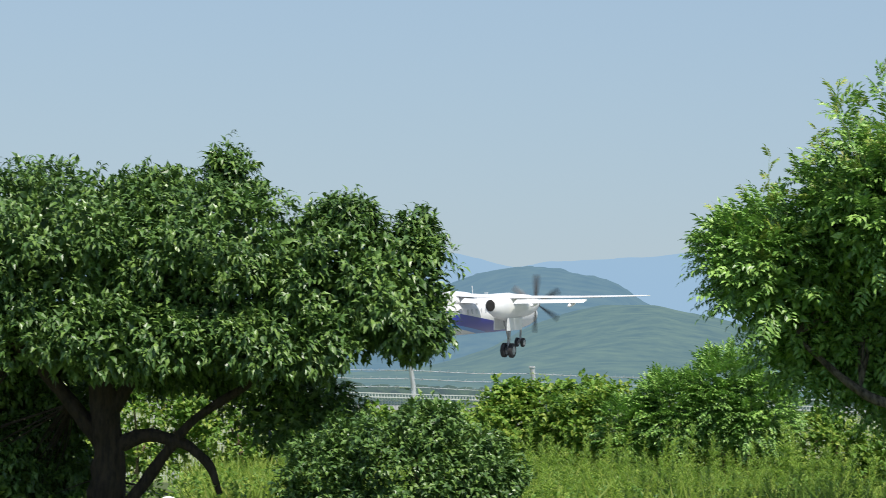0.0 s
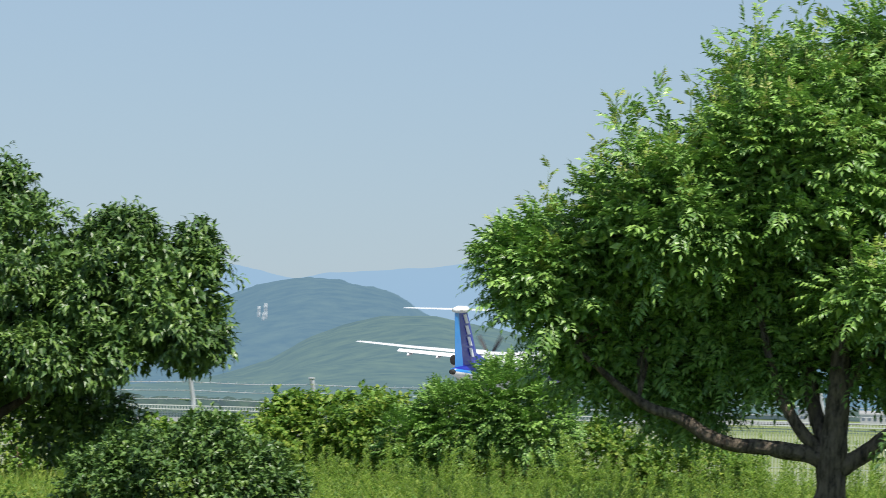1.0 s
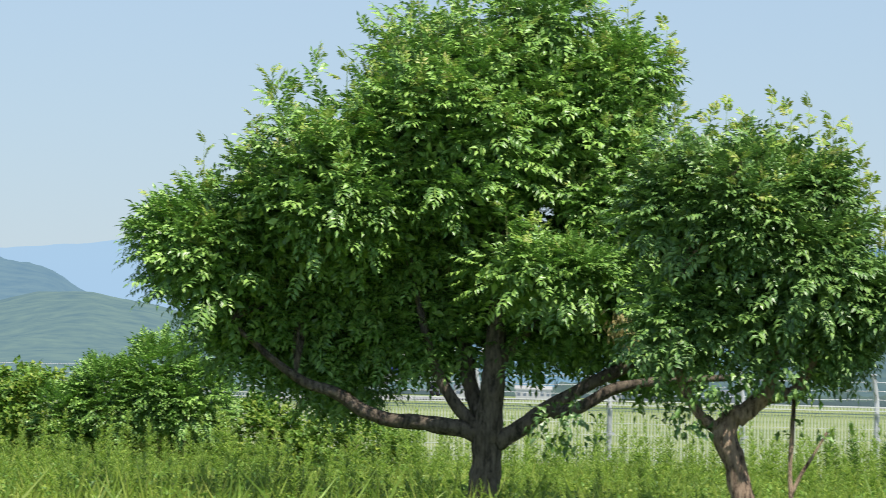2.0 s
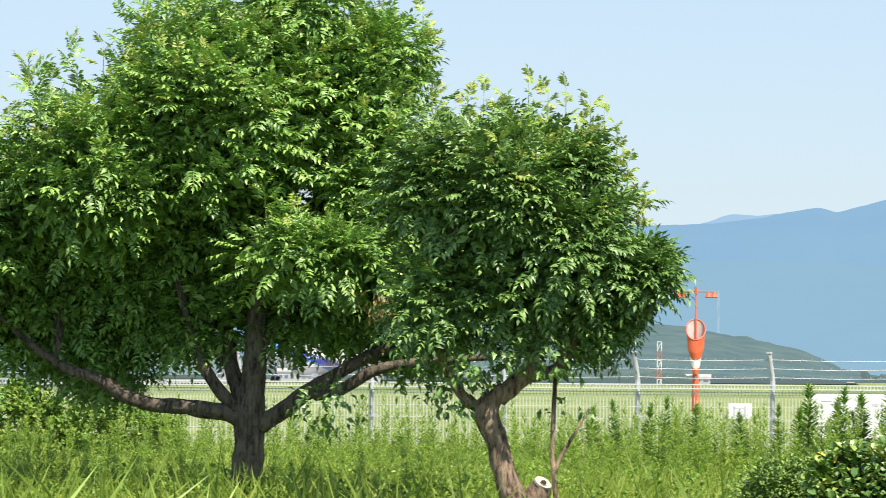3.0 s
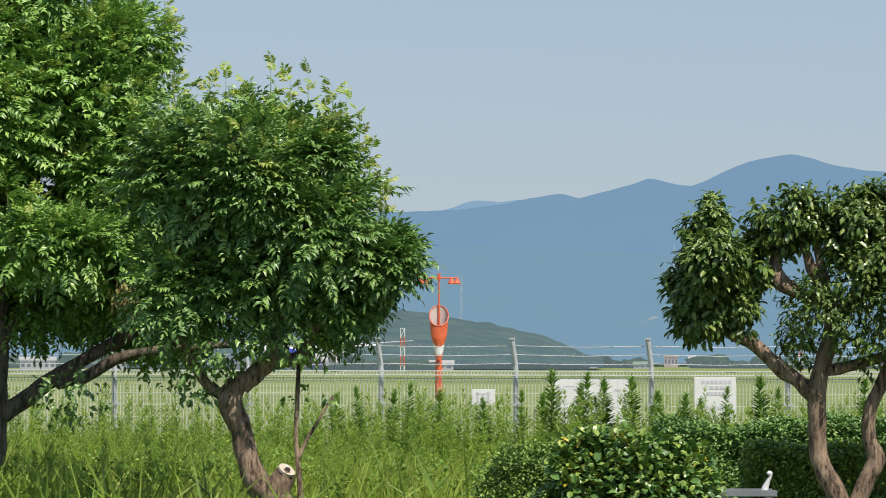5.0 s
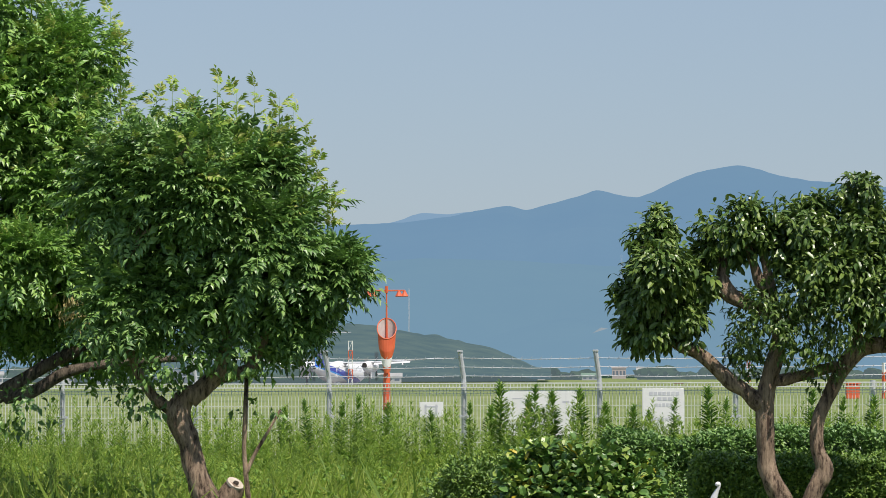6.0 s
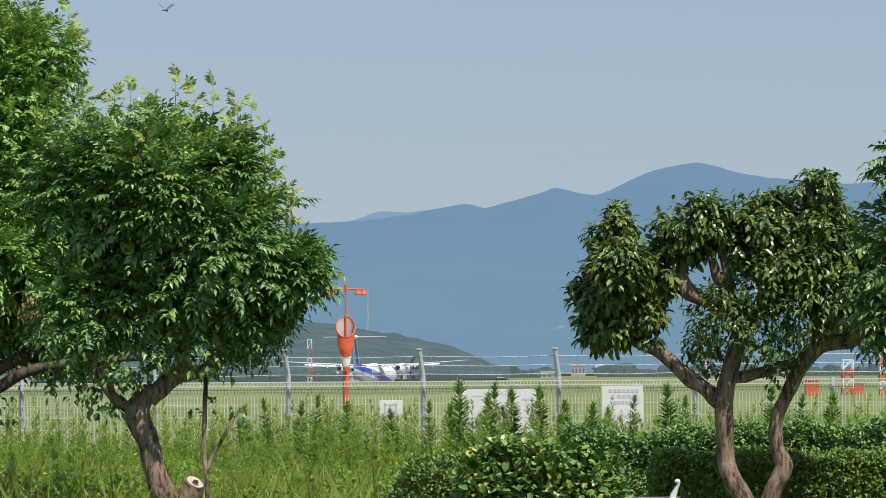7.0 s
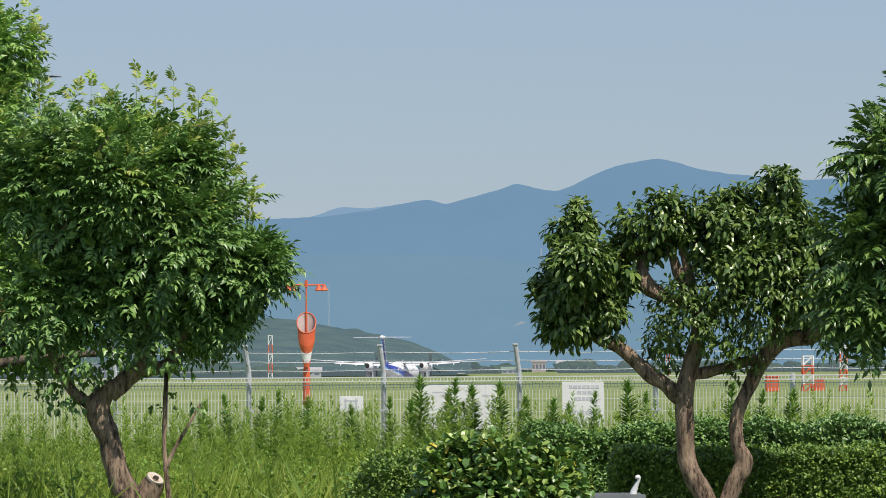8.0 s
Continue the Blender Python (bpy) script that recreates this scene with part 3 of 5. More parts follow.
def lattice_mast(x, y, z, height, width, mats, label, bands=5):
    """Four legs with cross ties, painted in bands."""
    t = thing("mast", x, y, z, label, "mast", "masts")
    step = height / bands
    for b in range(bands):
        bm = bmesh.new()
        z0, z1 = b * step, (b + 1) * step
        for sx in (-1, 1):
            for sy in (-1, 1):
                rod(bm, (sx * width / 2, sy * width / 2, z0), (sx * width / 2, sy * width / 2, z1), width * 0.11, 5)
        for sx in (-1, 1):
            rod(bm, (sx * width / 2, -width / 2, z1), (sx * width / 2, width / 2, z1), width * 0.08, 4)
        for sy in (-1, 1):
            rod(bm, (-width / 2, sy * width / 2, z0), (width / 2, sy * width / 2, z1), width * 0.07, 4)
            rod(bm, (-width / 2, sy * width / 2, z1), (width / 2, sy * width / 2, z1), width * 0.08, 4)
        part("lattice_section", bm, M[mats[b % 2]], t)
    return t


lattice_mast(*polar(0.14, 480), 0.1, 4.7, 0.4, ("white", "orange"), "slender mast in red and white bands", 5)
lattice_mast(32.6, 267, 0, 3.1, 0.36, ("orange", "white"), "red and white lattice antenna mast", 7)
lattice_mast(30.6, 267, 0, 2.1, 0.55, ("orange", "white"), "short wide red and white lattice tower", 4)
lattice_mast(*polar(4.88, 850), -2.0, 5.5, 0.5, ("white", "orange"), "thin red and white mast beyond the runway", 4)
for az, dist, z, h in ((3.35, 3300, 45, 36), (0.83, 2700, 30, 18)):
    x, y = polar(az, dist)
    low = max(-2.0, z - 55)
    lattice_mast(x, y - 25, low, z + h - low, 0.7, ("galv", "galv"), "pale steel mast on a wooded slope", 4)
for az, low, h, w in ((-11.6, 52, 7, 1.2), (-11.52, 51, 10, 1.4), (-11.545, 50, 5, 1.1)):
    lattice_mast(*polar(az, 3060), low, h, w, ("galv", "white"), "white transmitter mast on the wooded hill", 4)
lattice_mast(*polar(2.25, 4200), 96, 17, 1.3, ("white", "white"), "white transmitter mast on the mountain slope", 3)


def bare_scar(az, dist, z, seed):
    """A bare patch of earth among the woods."""
    rng = np.random.default_rng(seed)
    bm = bmesh.new()
    c = [((-4.5 + 1.35 * k), 0.7 + 0.8 * math.sin(k * 0.45) + rng.normal(0, 0.5)) for k in range(8)]
    low = [bm.verts.new((x, 0, 0.5 * (x + 8) * 0.6)) for x, h in c]
    high = [bm.verts.new((x + 1, 3, 0.5 * (x + 8) * 0.6 + h)) for x, h in c]
    for k in range(7):
        bm.faces.new((low[k], low[k + 1], high[k + 1], high[k]))
    x, y = polar(az, dist)
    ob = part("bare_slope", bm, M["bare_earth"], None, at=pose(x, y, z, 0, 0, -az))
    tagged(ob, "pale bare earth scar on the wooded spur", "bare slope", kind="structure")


bare_scar(3.09, 2740, 22.0, 5)


def equipment_box(x, y, w, h, label):
    t = thing("equipment_box", x, y, 0, label, "cabinet", "airfield cabinets")
    part("body", box(bmesh.new(), -w / 2, w / 2, -w / 2, w / 2, 0.12, h, 0.03), M["orange"], t)
    # the plinth shares the far walls' material, its haze glow included
    part("plinth", box(bmesh.new(), -w * 0.45, w * 0.45, -w * 0.45, w * 0.45, 0, 0.12), M["wall"], t)
    part("lid", box(bmesh.new(), -w * 0.54, w * 0.54, -w * 0.54, w * 0.54, h, h + 0.06), M["orange"], t)


equipment_box(28.6, 267, 0.75, 0.95, "orange equipment cabinet on the airfield turf")
equipment_box(31.8, 272, 0.6, 0.8, "orange equipment cabinet on the airfield turf")
equipment_box(28.3, 400, 0.8, 0.7, "small orange cabinet on the airfield turf")


def windsock(x, y):
    t = thing("windsock", x, y, 0, "orange and white windsock hanging from a lit orange pole", "windsock")
    bm = bmesh.new()
    tube(bm, [(0, 0, 0, 0.16), (0, 0, 1.6, 0.15), (0, 0, 1.9, 0.07), (0, 0, 5.3, 0.03)], 10, 3)
    part("pole", bm, M["orange"], t)
    bm = bmesh.new()
    rod(bm, (-0.82, 0, 5.3), (0.82, 0, 5.3), 0.035)
    rod(bm, (0, 0, 5.2), (0, 0, 5.5), 0.07)
    part("lamp_arm", bm, M["orange"], t)
    for sx in (-0.8, -0.55, 0.55, 0.8):
        bm = bmesh.new()
        loft(bm, [[(sx + r * math.cos(a), r * math.sin(a), z) for a in np.linspace(0, 2 * math.pi, 11)[:-1]] for z, r in ((5.3, 0.05), (5.22, 0.08), (5.06, 0.17), (5.03, 0.15))])
        part("floodlight", bm, M["orange"], t, "orange shaded floodlight")
    bm = bmesh.new()
    ring = [(0.42 * math.cos(a), -0.25 + 0.3 * math.sin(a), 3.62 + 0.46 * math.sin(a), 0.025) for a in np.linspace(0, 2 * math.pi, 25)]
    tube(bm, ring, 6, 1)
    part("hoop", bm, M["orange"], t, "orange hoop at the sock's mouth")
    # the slack cloth falls from the slanted hoop in four bands
    levels = [(0.0, 1.0), (0.38, 0.86), (0.44, 0.8), (0.6, 0.62), (0.84, 0.46), (1.0, 0.34)]
    rings = []
    for f, k in levels:
        ringp = []
        for a in np.linspace(0, 2 * math.pi, 21)[:-1]:
            fold = 1 + 0.12 * math.sin(5 * a + 7 * f) * f
            z_top = 3.62 + 0.46 * math.sin(a)
            ringp.append((0.42 * k * fold * math.cos(a), -0.25 + 0.3 * math.sin(a) * k * (1 + 0.4 * f) - 0.05 * f, z_top * (1 - f) + (1.75 + 0.1 * math.sin(a)) * f))
        rings.append(ringp)
    for i, mat in enumerate(("orange", "orange", "white", "orange")):
        part("cloth_band", loft(bmesh.new(), rings[i + 1:i + 3], False), M[mat], t, "orange cloth band" if mat == "orange" else "white cloth band")
    near = [r[10:] + r[:1] for r in rings[:2]]
    far = [r[:11] for r in rings[:2]]
    # a pale opaque colour stands in for the translucent cloth inside the mouth
    for half, mat, words in ((near, "orange", "orange cloth below the mouth"), (far, "pale_cloth", "pale cloth inside the mouth")):
        bm = bmesh.new()
        u, v = [[bm.verts.new(p) for p in r] for r in half]
        for k in range(len(u) - 1):
            bm.faces.new((u[k], u[k + 1], v[k + 1], v[k]))
        part("mouth_cloth", bm, M[mat], t, words)


windsock(2.12, 212.5)

# ---- fence ----
def fence():
    t = thing("fence", -0.143, 70.973, 0, "grey galvanised mesh fence topped with three strands of barbed wire", "fence", rz=-7.6)
    first, last = -11, 7
    wires = []
    bm = bmesh.new()
    tube(bm, [(0, 0, 0, 0.038), (0, 0, 1.56, 0.038)], 10, 1)
    post = part("post", bm, M["galv"], t, at=pose(2.0 * first, 0, 0)).data
    bm = bmesh.new()
    tube(bm, [(0, 0, 1.5, 0.036), (0, 0.0, 1.6, 0.036), (-0.05, -0.06, 2.0, 0.036)], 10, 1)
    box(bm, -0.092, -0.008, -0.1, -0.02, 1.985, 2.02, 0.008)
    arm = part("post_arm", bm, M["galv"], t, at=pose(2.0 * first, 0, 0)).data
    bm = bmesh.new()
    box(bm, -0.08, 0.08, -0.05, 0.05, 1.02, 1.06, 0.01)
    clamp = part("clamp", bm, M["galv"], t, at=pose(2.0 * first, 0, 0)).data
    for k in range(first + 1, last + 1):
        part_mesh("post", post, t, at=pose(2.0 * k, 0, 0))
        part_mesh("clamp", clamp, t, at=pose(2.0 * k, 0, 0))
        if k < 3:
            part_mesh("post_arm", arm, t, at=pose(2.0 * k, 0, 0))
    # one welded panel: upright wires, level wires in pairs, and the folded rim along the top
    bm = bmesh.new()
    for i in range(41):
        x = 0.05 * i
        tube(bm, [(x, -0.05, 0.05, 0.0056), (x, -0.05, 1.42, 0.0056), (x, -0.1, 1.47, 0.0056), (x, -0.1, 1.53, 0.0056)], 4, 1)
    for z in (0.12, 0.3, 0.48, 0.66, 0.84, 1.02, 1.2, 1.38):
        rod(bm, (0, -0.054, z), (2.0, -0.054, z), 0.0042, 4)
    for y, z in ((-0.1, 1.53), (-0.1, 1.47), (-0.05, 1.42)):
        rod(bm, (0, y, z), (2.0, y, z), 0.011, 4)
    panel = part("mesh_panel", bm, M["wire"], t, at=pose(2.0 * first, 0, 0)).data
    for k in range(first + 1, last):
        part_mesh("mesh_panel", panel, t, at=pose(2.0 * k, 0, 0))
    for j, z in enumerate((1.9, 1.77, 1.64)):
        bm = bmesh.new()
        y = -0.05 + 0.02 * j
        pts = []
        for i in range((last - first) * 2 + 1):
            pts.append((2.0 * first + i, y, z - (0.02 if i % 2 else 0.0) + 0.006 * noise.noise(Vector((i * 0.7, j, 0))), 0.0055))
        tube(bm, pts, 5, 2)
        for i in range((last - first) * 14):
            x = 2.0 * first + i / 7.0
            rod(bm, (x - 0.02, y, z - 0.03), (x + 0.02, y - 0.01, z + 0.02), 0.004, 3)
        part("barbed_wire", bm, M["galv"], t)
    return t


fence()


def sign(cx, cy, z0, z1, width, label, lines):
    """A board on the fence with faded print."""
    t = thing("sign", cx, cy, 0, label, "sign", "fence signs", rz=-7.6)
    part("board", box(bmesh.new(), -width / 2, width / 2, -0.008, 0.008, z0, z1, 0.004), M["board"], t)
    for x0, x1, za, zb, mat in lines:
        part("print_bar", box(bmesh.new(), x0, x1, -0.011, -0.0085, za, zb), M[mat], t)
    for x in (-width / 2 + 0.05, width / 2 - 0.05):
        part("bracket", box(bmesh.new(), x - 0.02, x + 0.02, 0.008, 0.05, z1 - 0.1, z1 - 0.05), M["galv"], t)


def text_row(x0, x1, z, h, mat="print", n=7):
    w = (x1 - x0) / n
    return [(x0 + i * w, x0 + (i + 0.78) * w, z, z + h, mat) for i in range(n)]


sign(2.94, 70.43, 0.76, 1.41, 1.1, "wide white notice board with faded coloured print on the fence",
     [(-0.4, -0.25, 1.3, 1.315, "print"), (-0.25, -0.16, 1.26, 1.275, "print"), (-0.2, -0.12, 1.1, 1.2, "yellow"), (-0.22, -0.13, 0.95, 1.07, "pink"), (0.1, 0.22, 1.2, 1.23, "print"), (0.34, 0.44, 1.24, 1.27, "print"), (0.39, 0.394, 0.8, 1.4, "print")])
sign(4.74, 70.19, 0.78, 1.45, 0.61, "white notice board with grey printed lines on the fence",
     text_row(-0.2, 0.25, 1.35, 0.05) + text_row(-0.08, 0.22, 1.27, 0.05, n=4) + text_row(-0.12, 0.15, 1.18, 0.05, n=5) + text_row(-0.25, 0.25, 0.98, 0.04, n=9))
sign(1.36, 70.64, 1.03, 1.26, 0.34, "small white sign with grey print on the fence", [(-0.1, -0.07, 1.07, 1.22, "print"), (0.06, 0.09, 1.07, 1.22, "print"), (-0.1, 0.1, 1.18, 1.2, "print")])

# ---- trees ----
def skeleton_part(name, parent, limbs, material, label="", sides=10, lumps=0.25):
    bm = bmesh.new()
    for pts in limbs:
        tube(bm, pts, sides, 5, lumps)
    return part(name, bm, material, parent, label, smooth=True)


def twigs(rng, starts, ends, r0=0.012, r1=0.004):
    """Thin branches from the nearest limb point to the twig ends."""
    bm = bmesh.new()
    S = np.array([s[:3] for s in starts])
    for e in ends:
        s = S[np.argmin(np.linalg.norm(S - e, axis=1) + rng.random(len(S)) * 0.3)]
        m = (s + e) / 2 + rng.normal(0, 0.06, 3) + [0, 0, 0.08]
        tube(bm, [(*s, r0), (*m, (r0 + r1) / 2), (*e, r1)], 5, 3)
    return bm


def local(lobes, x, y, dz=0.0):
    """(x, z, dy, rx, rz, ry) round a tree standing at x, y."""
    return [(l[0] - x, l[2], l[1] + dz, l[3], l[5], l[4]) for l in lobes]


def limb(x, pts):
    return [(p[0] - x, p[3] if len(p) > 3 else 0.0, p[1], p[2]) for p in pts]


def tree(x, y, seed, label, trunk, limbs, lobes, n_twig, leaf, bark_name, dz=0.0, tip_share=0.06, deep=0.16, shoots=(), loose=60, hollow=0.72, shift=0.0, tuft=0.24, reach=0.5, inner_leaves=0):
    rng = np.random.default_rng(seed)
    t = thing("tree", x + shift, y, 0, label, "tree", "trees before the fence")
    tr = [limb(x, p) for p in trunk]
    li = [limb(x, p) for p in limbs]
    skeleton_part("trunk", t, tr, M[bark_name], sides=14)
    for l in li:
        skeleton_part("limb", t, [l], M[bark_name])
    L = local(lobes, x, y, dz)
    feathered = seed in (2, 3, 5)
    if feathered:
        P, D, top, C, S, h = shoot_points(rng, L, n_twig, 13, deep, hollow, 0.28, reach)
        stems = leaf_arrays(C - S * 0.25, S, unit(rng.normal(0, 1, C.shape)), h + 0.25, 0.016, 0.0, 0.35)
        tagged(part_mesh("shoot_growth", mesh_of("shoot_growth", *stems, M["green_stem"]), t, "pale green upright shoots"), kind="stuff")
    else:
        P, D = clump_points(rng, L, n_twig, 14, tuft, deep, hollow, 0.22, reach)
    n_twig = len(P)
    tagged(part("twig_growth", twigs(rng, [q for l in li for q in l[1:]], P[:loose]), M[bark_name], t), kind="stuff")
    n_in = int(inner_leaves)
    if n_in:
        LA = np.array(L)
        w = LA[:, 3] * LA[:, 4] * LA[:, 5]
        pick = LA[rng.choice(len(LA), n_in, p=w / w.sum())]
        d = unit(rng.normal(size=(n_in, 3)))
        Q = pick[:, :3] + d * pick[:, 3:6] * 0.72 * rng.random((n_in, 1)) ** 0.4
        deep_leaves = leaf_arrays(Q, unit(rng.normal(size=(n_in, 3)) + [0, 0, -0.3]), unit(rng.normal(size=(n_in, 3)) + [0, 0, 0.8]), 0.15, 0.075, 0.2)
        tagged(part_mesh("inner_foliage", mesh_of("inner_foliage", *deep_leaves, M[TREE_LEAF[seed]]), t), kind="stuff")
    k = top > rng.random(n_twig) * (1.1 if seed == 2 else 2.0) if feathered else rng.random(n_twig) < tip_share * np.where(D[:, 2] > 0.2, 2.0, 0.2)
    part_mesh("crown", mesh_of("crown", *leaf(rng, P[~k], D[~k]), M[TREE_LEAF[seed]]), t)
    young = [leaf(rng, P[k], D[k], 0.7) if feathered else leaf(rng, P[k], D[k])]
    for sx, sz, sy, h in shoots:
        h *= 1.45 if feathered else 1.0
        n = max(4, int(h / 0.05))
        z = np.linspace(0, h, n)
        Q = np.stack([np.full(n, sx - x) + rng.normal(0, 0.015, n), np.full(n, sy), sz + z + dz - 0.1], 1)
        young.append(leaf_arrays(np.array([[sx - x, sy, sz + dz - 0.6]] * 2), np.array([[0, 0, 1.0]] * 2), np.array([[0, -1.0, 0], [1.0, 0, 0]]), h + 0.55, 0.016, 0.0, 0.0))
        a = np.arange(n) * 2.4
        young.append(leaf(rng, Q, unit(np.stack([np.cos(a), np.sin(a), 0.6 + z / h], 1)), 0.55))
    part_mesh("young_leaves", mesh_of("young_leaves", *join(young), M["leaf_tip" if seed in (2, 3) else TREE_LEAF[seed]]), t, "lighter young leaves")
    return t


TREE_LEAF = {1: "leaf_a", 2: "leaf_b", 3: "leaf_c", 4: "leaf_d", 5: "leaf_a"}


def broad(per, length, width, droop=0.55, blade=leaf_arrays):
    return lambda rng, P, D, k=1.0: rosettes(rng, P, D, per, length * (0.8 if k < 1 else 1), width, droop, 0.75, 0.1, 0.25, blade)


def feather(length, pairs, leaflet, width=0.34, droop=0.4):
    return lambda rng, P, D, k=1.0: pinnate(rng, P, D, length * k, pairs, leaflet * (0.75 if k < 1 else 1), width, droop, 0.05, 0.2)


# the broad dark tree, its low limbs arching to the ground
tree(-13.33, 46.1, 1, "broad spreading tree with dense dark glossy leaves", [[(-13.33, -0.1, 0.24), (-13.33, 0.3, 0.19), (-13.3, 0.9, 0.17), (-13.4, 1.6, 0.14), (-13.5, 2.4, 0.08)]],
     [[(-13.3, 0.95, 0.090), (-12.95, 1.1, 0.075), (-12.6, 1.05, 0.060), (-12.4, 0.95, 0.053), (-12.25, 0.8, 0.045), (-12.15, 0.55, 0.030)],
      [(-13.22, 0.25, 0.060), (-12.95, 0.6, 0.060), (-12.7, 0.95, 0.053), (-12.4, 1.3, 0.045), (-11.8, 1.7, 0.038), (-11.0, 2.3, 0.022)],
      [(-13.3, 0.9, 0.090), (-13.7, 1.4, 0.075), (-14.2, 1.9, 0.060), (-14.9, 2.5, 0.030)],
      [(-13.35, 1.2, 0.075), (-13.0, 1.8, 0.060), (-12.6, 2.4, 0.045), (-12.2, 3.3, 0.022)]],
     [(-13.7, 2.8, 0, 1.5, 1.05, 1.6), (-15.3, 2.72, 0, 1.6, 1.1, 1.5), (-12.7, 1.85, 0.6, 1.2, 0.5, 0.9), (-14.3, 1.4, 0.9, 0.75, 0.9, 0.6), (-15.4, 0.8, 0, 0.9, 0.9, 0.8), (-12.85, 3.3, 0, 0.6, 0.5, 0.6), (-13.95, 0.6, 0.9, 0.5, 0.6, 0.4), (-14.5, 0.5, 0.4, 0.6, 0.6, 0.5), (-12.3, 2.8, -0.2, 1.1, 0.9, 1.2), (-11.2, 2.6, 0.1, 0.95, 0.8, 1.1), (-10.45, 2.5, 0, 0.7, 0.72, 0.8),
      (-10.3, 3.05, 0.2, 0.34, 0.36, 0.34), (-12.15, 3.6, 0, 0.32, 0.36, 0.3), (-10.95, 3.22, 0, 0.4, 0.28, 0.4), (-13.2, 1.95, -1, 1.3, 0.5, 0.6), (-11.7, 1.95, -0.6, 1.1, 0.45, 0.7), (-14.7, 1.6, 0.7, 0.9, 0.7, 0.8), (-14.6, 0.8, 0.9, 0.8, 0.8, 0.6), (-11.6, 1.3, 0.8, 0.8, 0.6, 0.4), (-10.2, 2.1, 0, 0.45, 0.3, 0.5)],
     13000, broad(8, 0.115, 0.38), "bark_a", 0.1, 0.03, 0.1, [(-12.15, 3.85, 0, 0.2), (-13.5, 3.6, 0, 0.15), (-10.9, 3.4, 0, 0.15)], shift=0.12, reach=0.22, inner_leaves=16000)

# the tall feather-leaved tree
tree(-4.05, 48.6, 2, "tall feather-leaved tree with a short forked grey trunk", [[(-4.12, -0.1, 0.281), (-4.08, 0.35, 0.195), (-4.05, 0.8, 0.164), (-4.03, 1.2, 0.156), (-4.0, 1.55, 0.133), (-3.97, 2.0, 0.109), (-3.95, 2.7, 0.070), (-3.9, 3.6, 0.039)]],
     [[(-4.1, 1.2, 0.109), (-4.35, 1.28, 0.094), (-4.75, 1.32, 0.078), (-5.2, 1.38, 0.070), (-5.6, 1.6, 0.062), (-6.0, 1.75, 0.047), (-6.7, 2.3, 0.023)],
      [(-4.08, 1.25, 0.078), (-4.35, 1.5, 0.062), (-4.6, 1.95, 0.051), (-4.8, 2.7, 0.031)],
      [(-4.08, 1.35, 0.094, 0.12), (-4.22, 1.7, 0.086, 0.2), (-4.35, 2.2, 0.070, 0.3), (-4.6, 3.0, 0.047, 0.4)],
      [(-3.95, 1.15, 0.109), (-3.75, 1.25, 0.094), (-3.4, 1.5, 0.086), (-3.0, 1.75, 0.070), (-2.6, 1.95, 0.062), (-2.1, 2.2, 0.047), (-1.7, 2.6, 0.031)],
      [(-3.35, 1.45, 0.062, -0.1), (-3.1, 1.5, 0.062, -0.25), (-2.7, 1.72, 0.055, -0.3), (-2.2, 1.8, 0.043, -0.3), (-1.5, 1.85, 0.031, -0.3)],
      [(-3.97, 1.9, 0.070), (-3.75, 2.15, 0.055), (-3.5, 2.5, 0.039), (-3.1, 3.3, 0.023)]],
     [(-4.3, 4.1, 0, 1.45, 1.35, 1.5), (-3.2, 4.5, 0.2, 1.05, 1.0, 1.1), (-5.6, 3.5, -0.2, 1.3, 1.02, 1.3), (-6.9, 2.9, 0, 0.85, 0.85, 1.0), (-6.5, 2.1, 0.7, 0.8, 0.5, 0.7), (-2.6, 3.5, 0, 1.15, 1.0, 1.1), (-3.3, 2.75, -0.9, 1.1, 0.4, 0.7),
      (-5.6, 1.75, 0.9, 0.6, 0.45, 0.6), (-2.0, 2.7, 0.3, 0.85, 0.55, 0.8), (-4.6, 2.95, 0.5, 1.2, 0.55, 1.0), (-5.5, 2.7, 0.6, 1.1, 0.85, 0.9), (-3.3, 2.75, 0.3, 1.3, 0.5, 0.9), (-6.3, 2.3, 0.6, 0.95, 0.75, 0.8), (-5.7, 1.95, 0.7, 0.75, 0.65, 0.6), (-3.6, 5.35, 0, 0.55, 0.45, 0.5), (-3.6, 2.15, 0.3, 0.7, 0.3, 0.5), (-4.65, 2.1, 0.4, 0.6, 0.3, 0.5), (-2.5, 1.95, 0.4, 0.6, 0.25, 0.5), (-4.3, 2.4, 0.4, 1.0, 0.45, 0.7), (-3.0, 2.35, 0.5, 1.0, 0.42, 0.6), (-2.2, 2.2, 0.3, 0.8, 0.45, 0.6), (-5.0, 2.25, 0.5, 0.9, 0.5, 0.6), (-2.75, 4.9, 0, 0.5, 0.42, 0.5), (-7.3, 3.1, 0, 0.5, 0.4, 0.5), (-5.1, 4.2, 0, 0.5, 0.5, 0.5)],
     18500, feather(0.29, 5, 0.098, 0.35, 0.16), "bark_b", 0.05, 0.1, 0.12,
     [(-5.12, 4.85, 0, 0.35), (-5.55, 4.75, 0, 0.2), (-4.5, 5.3, 0, 0.2), (-3.9, 5.6, 0, 0.2), (-3.5, 5.6, 0, 0.25), (-3.1, 5.5, 0, 0.25), (-2.7, 5.3, 0, 0.3), (-2.3, 5.0, 0, 0.3), (-2.2, 4.7, 0, 0.35), (-6.1, 4.35, 0, 0.25), (-6.5, 4.15, 0, 0.2), (-7.0, 3.85, 0, 0.2), (-7.5, 3.3, 0, 0.2)], inner_leaves=24000)

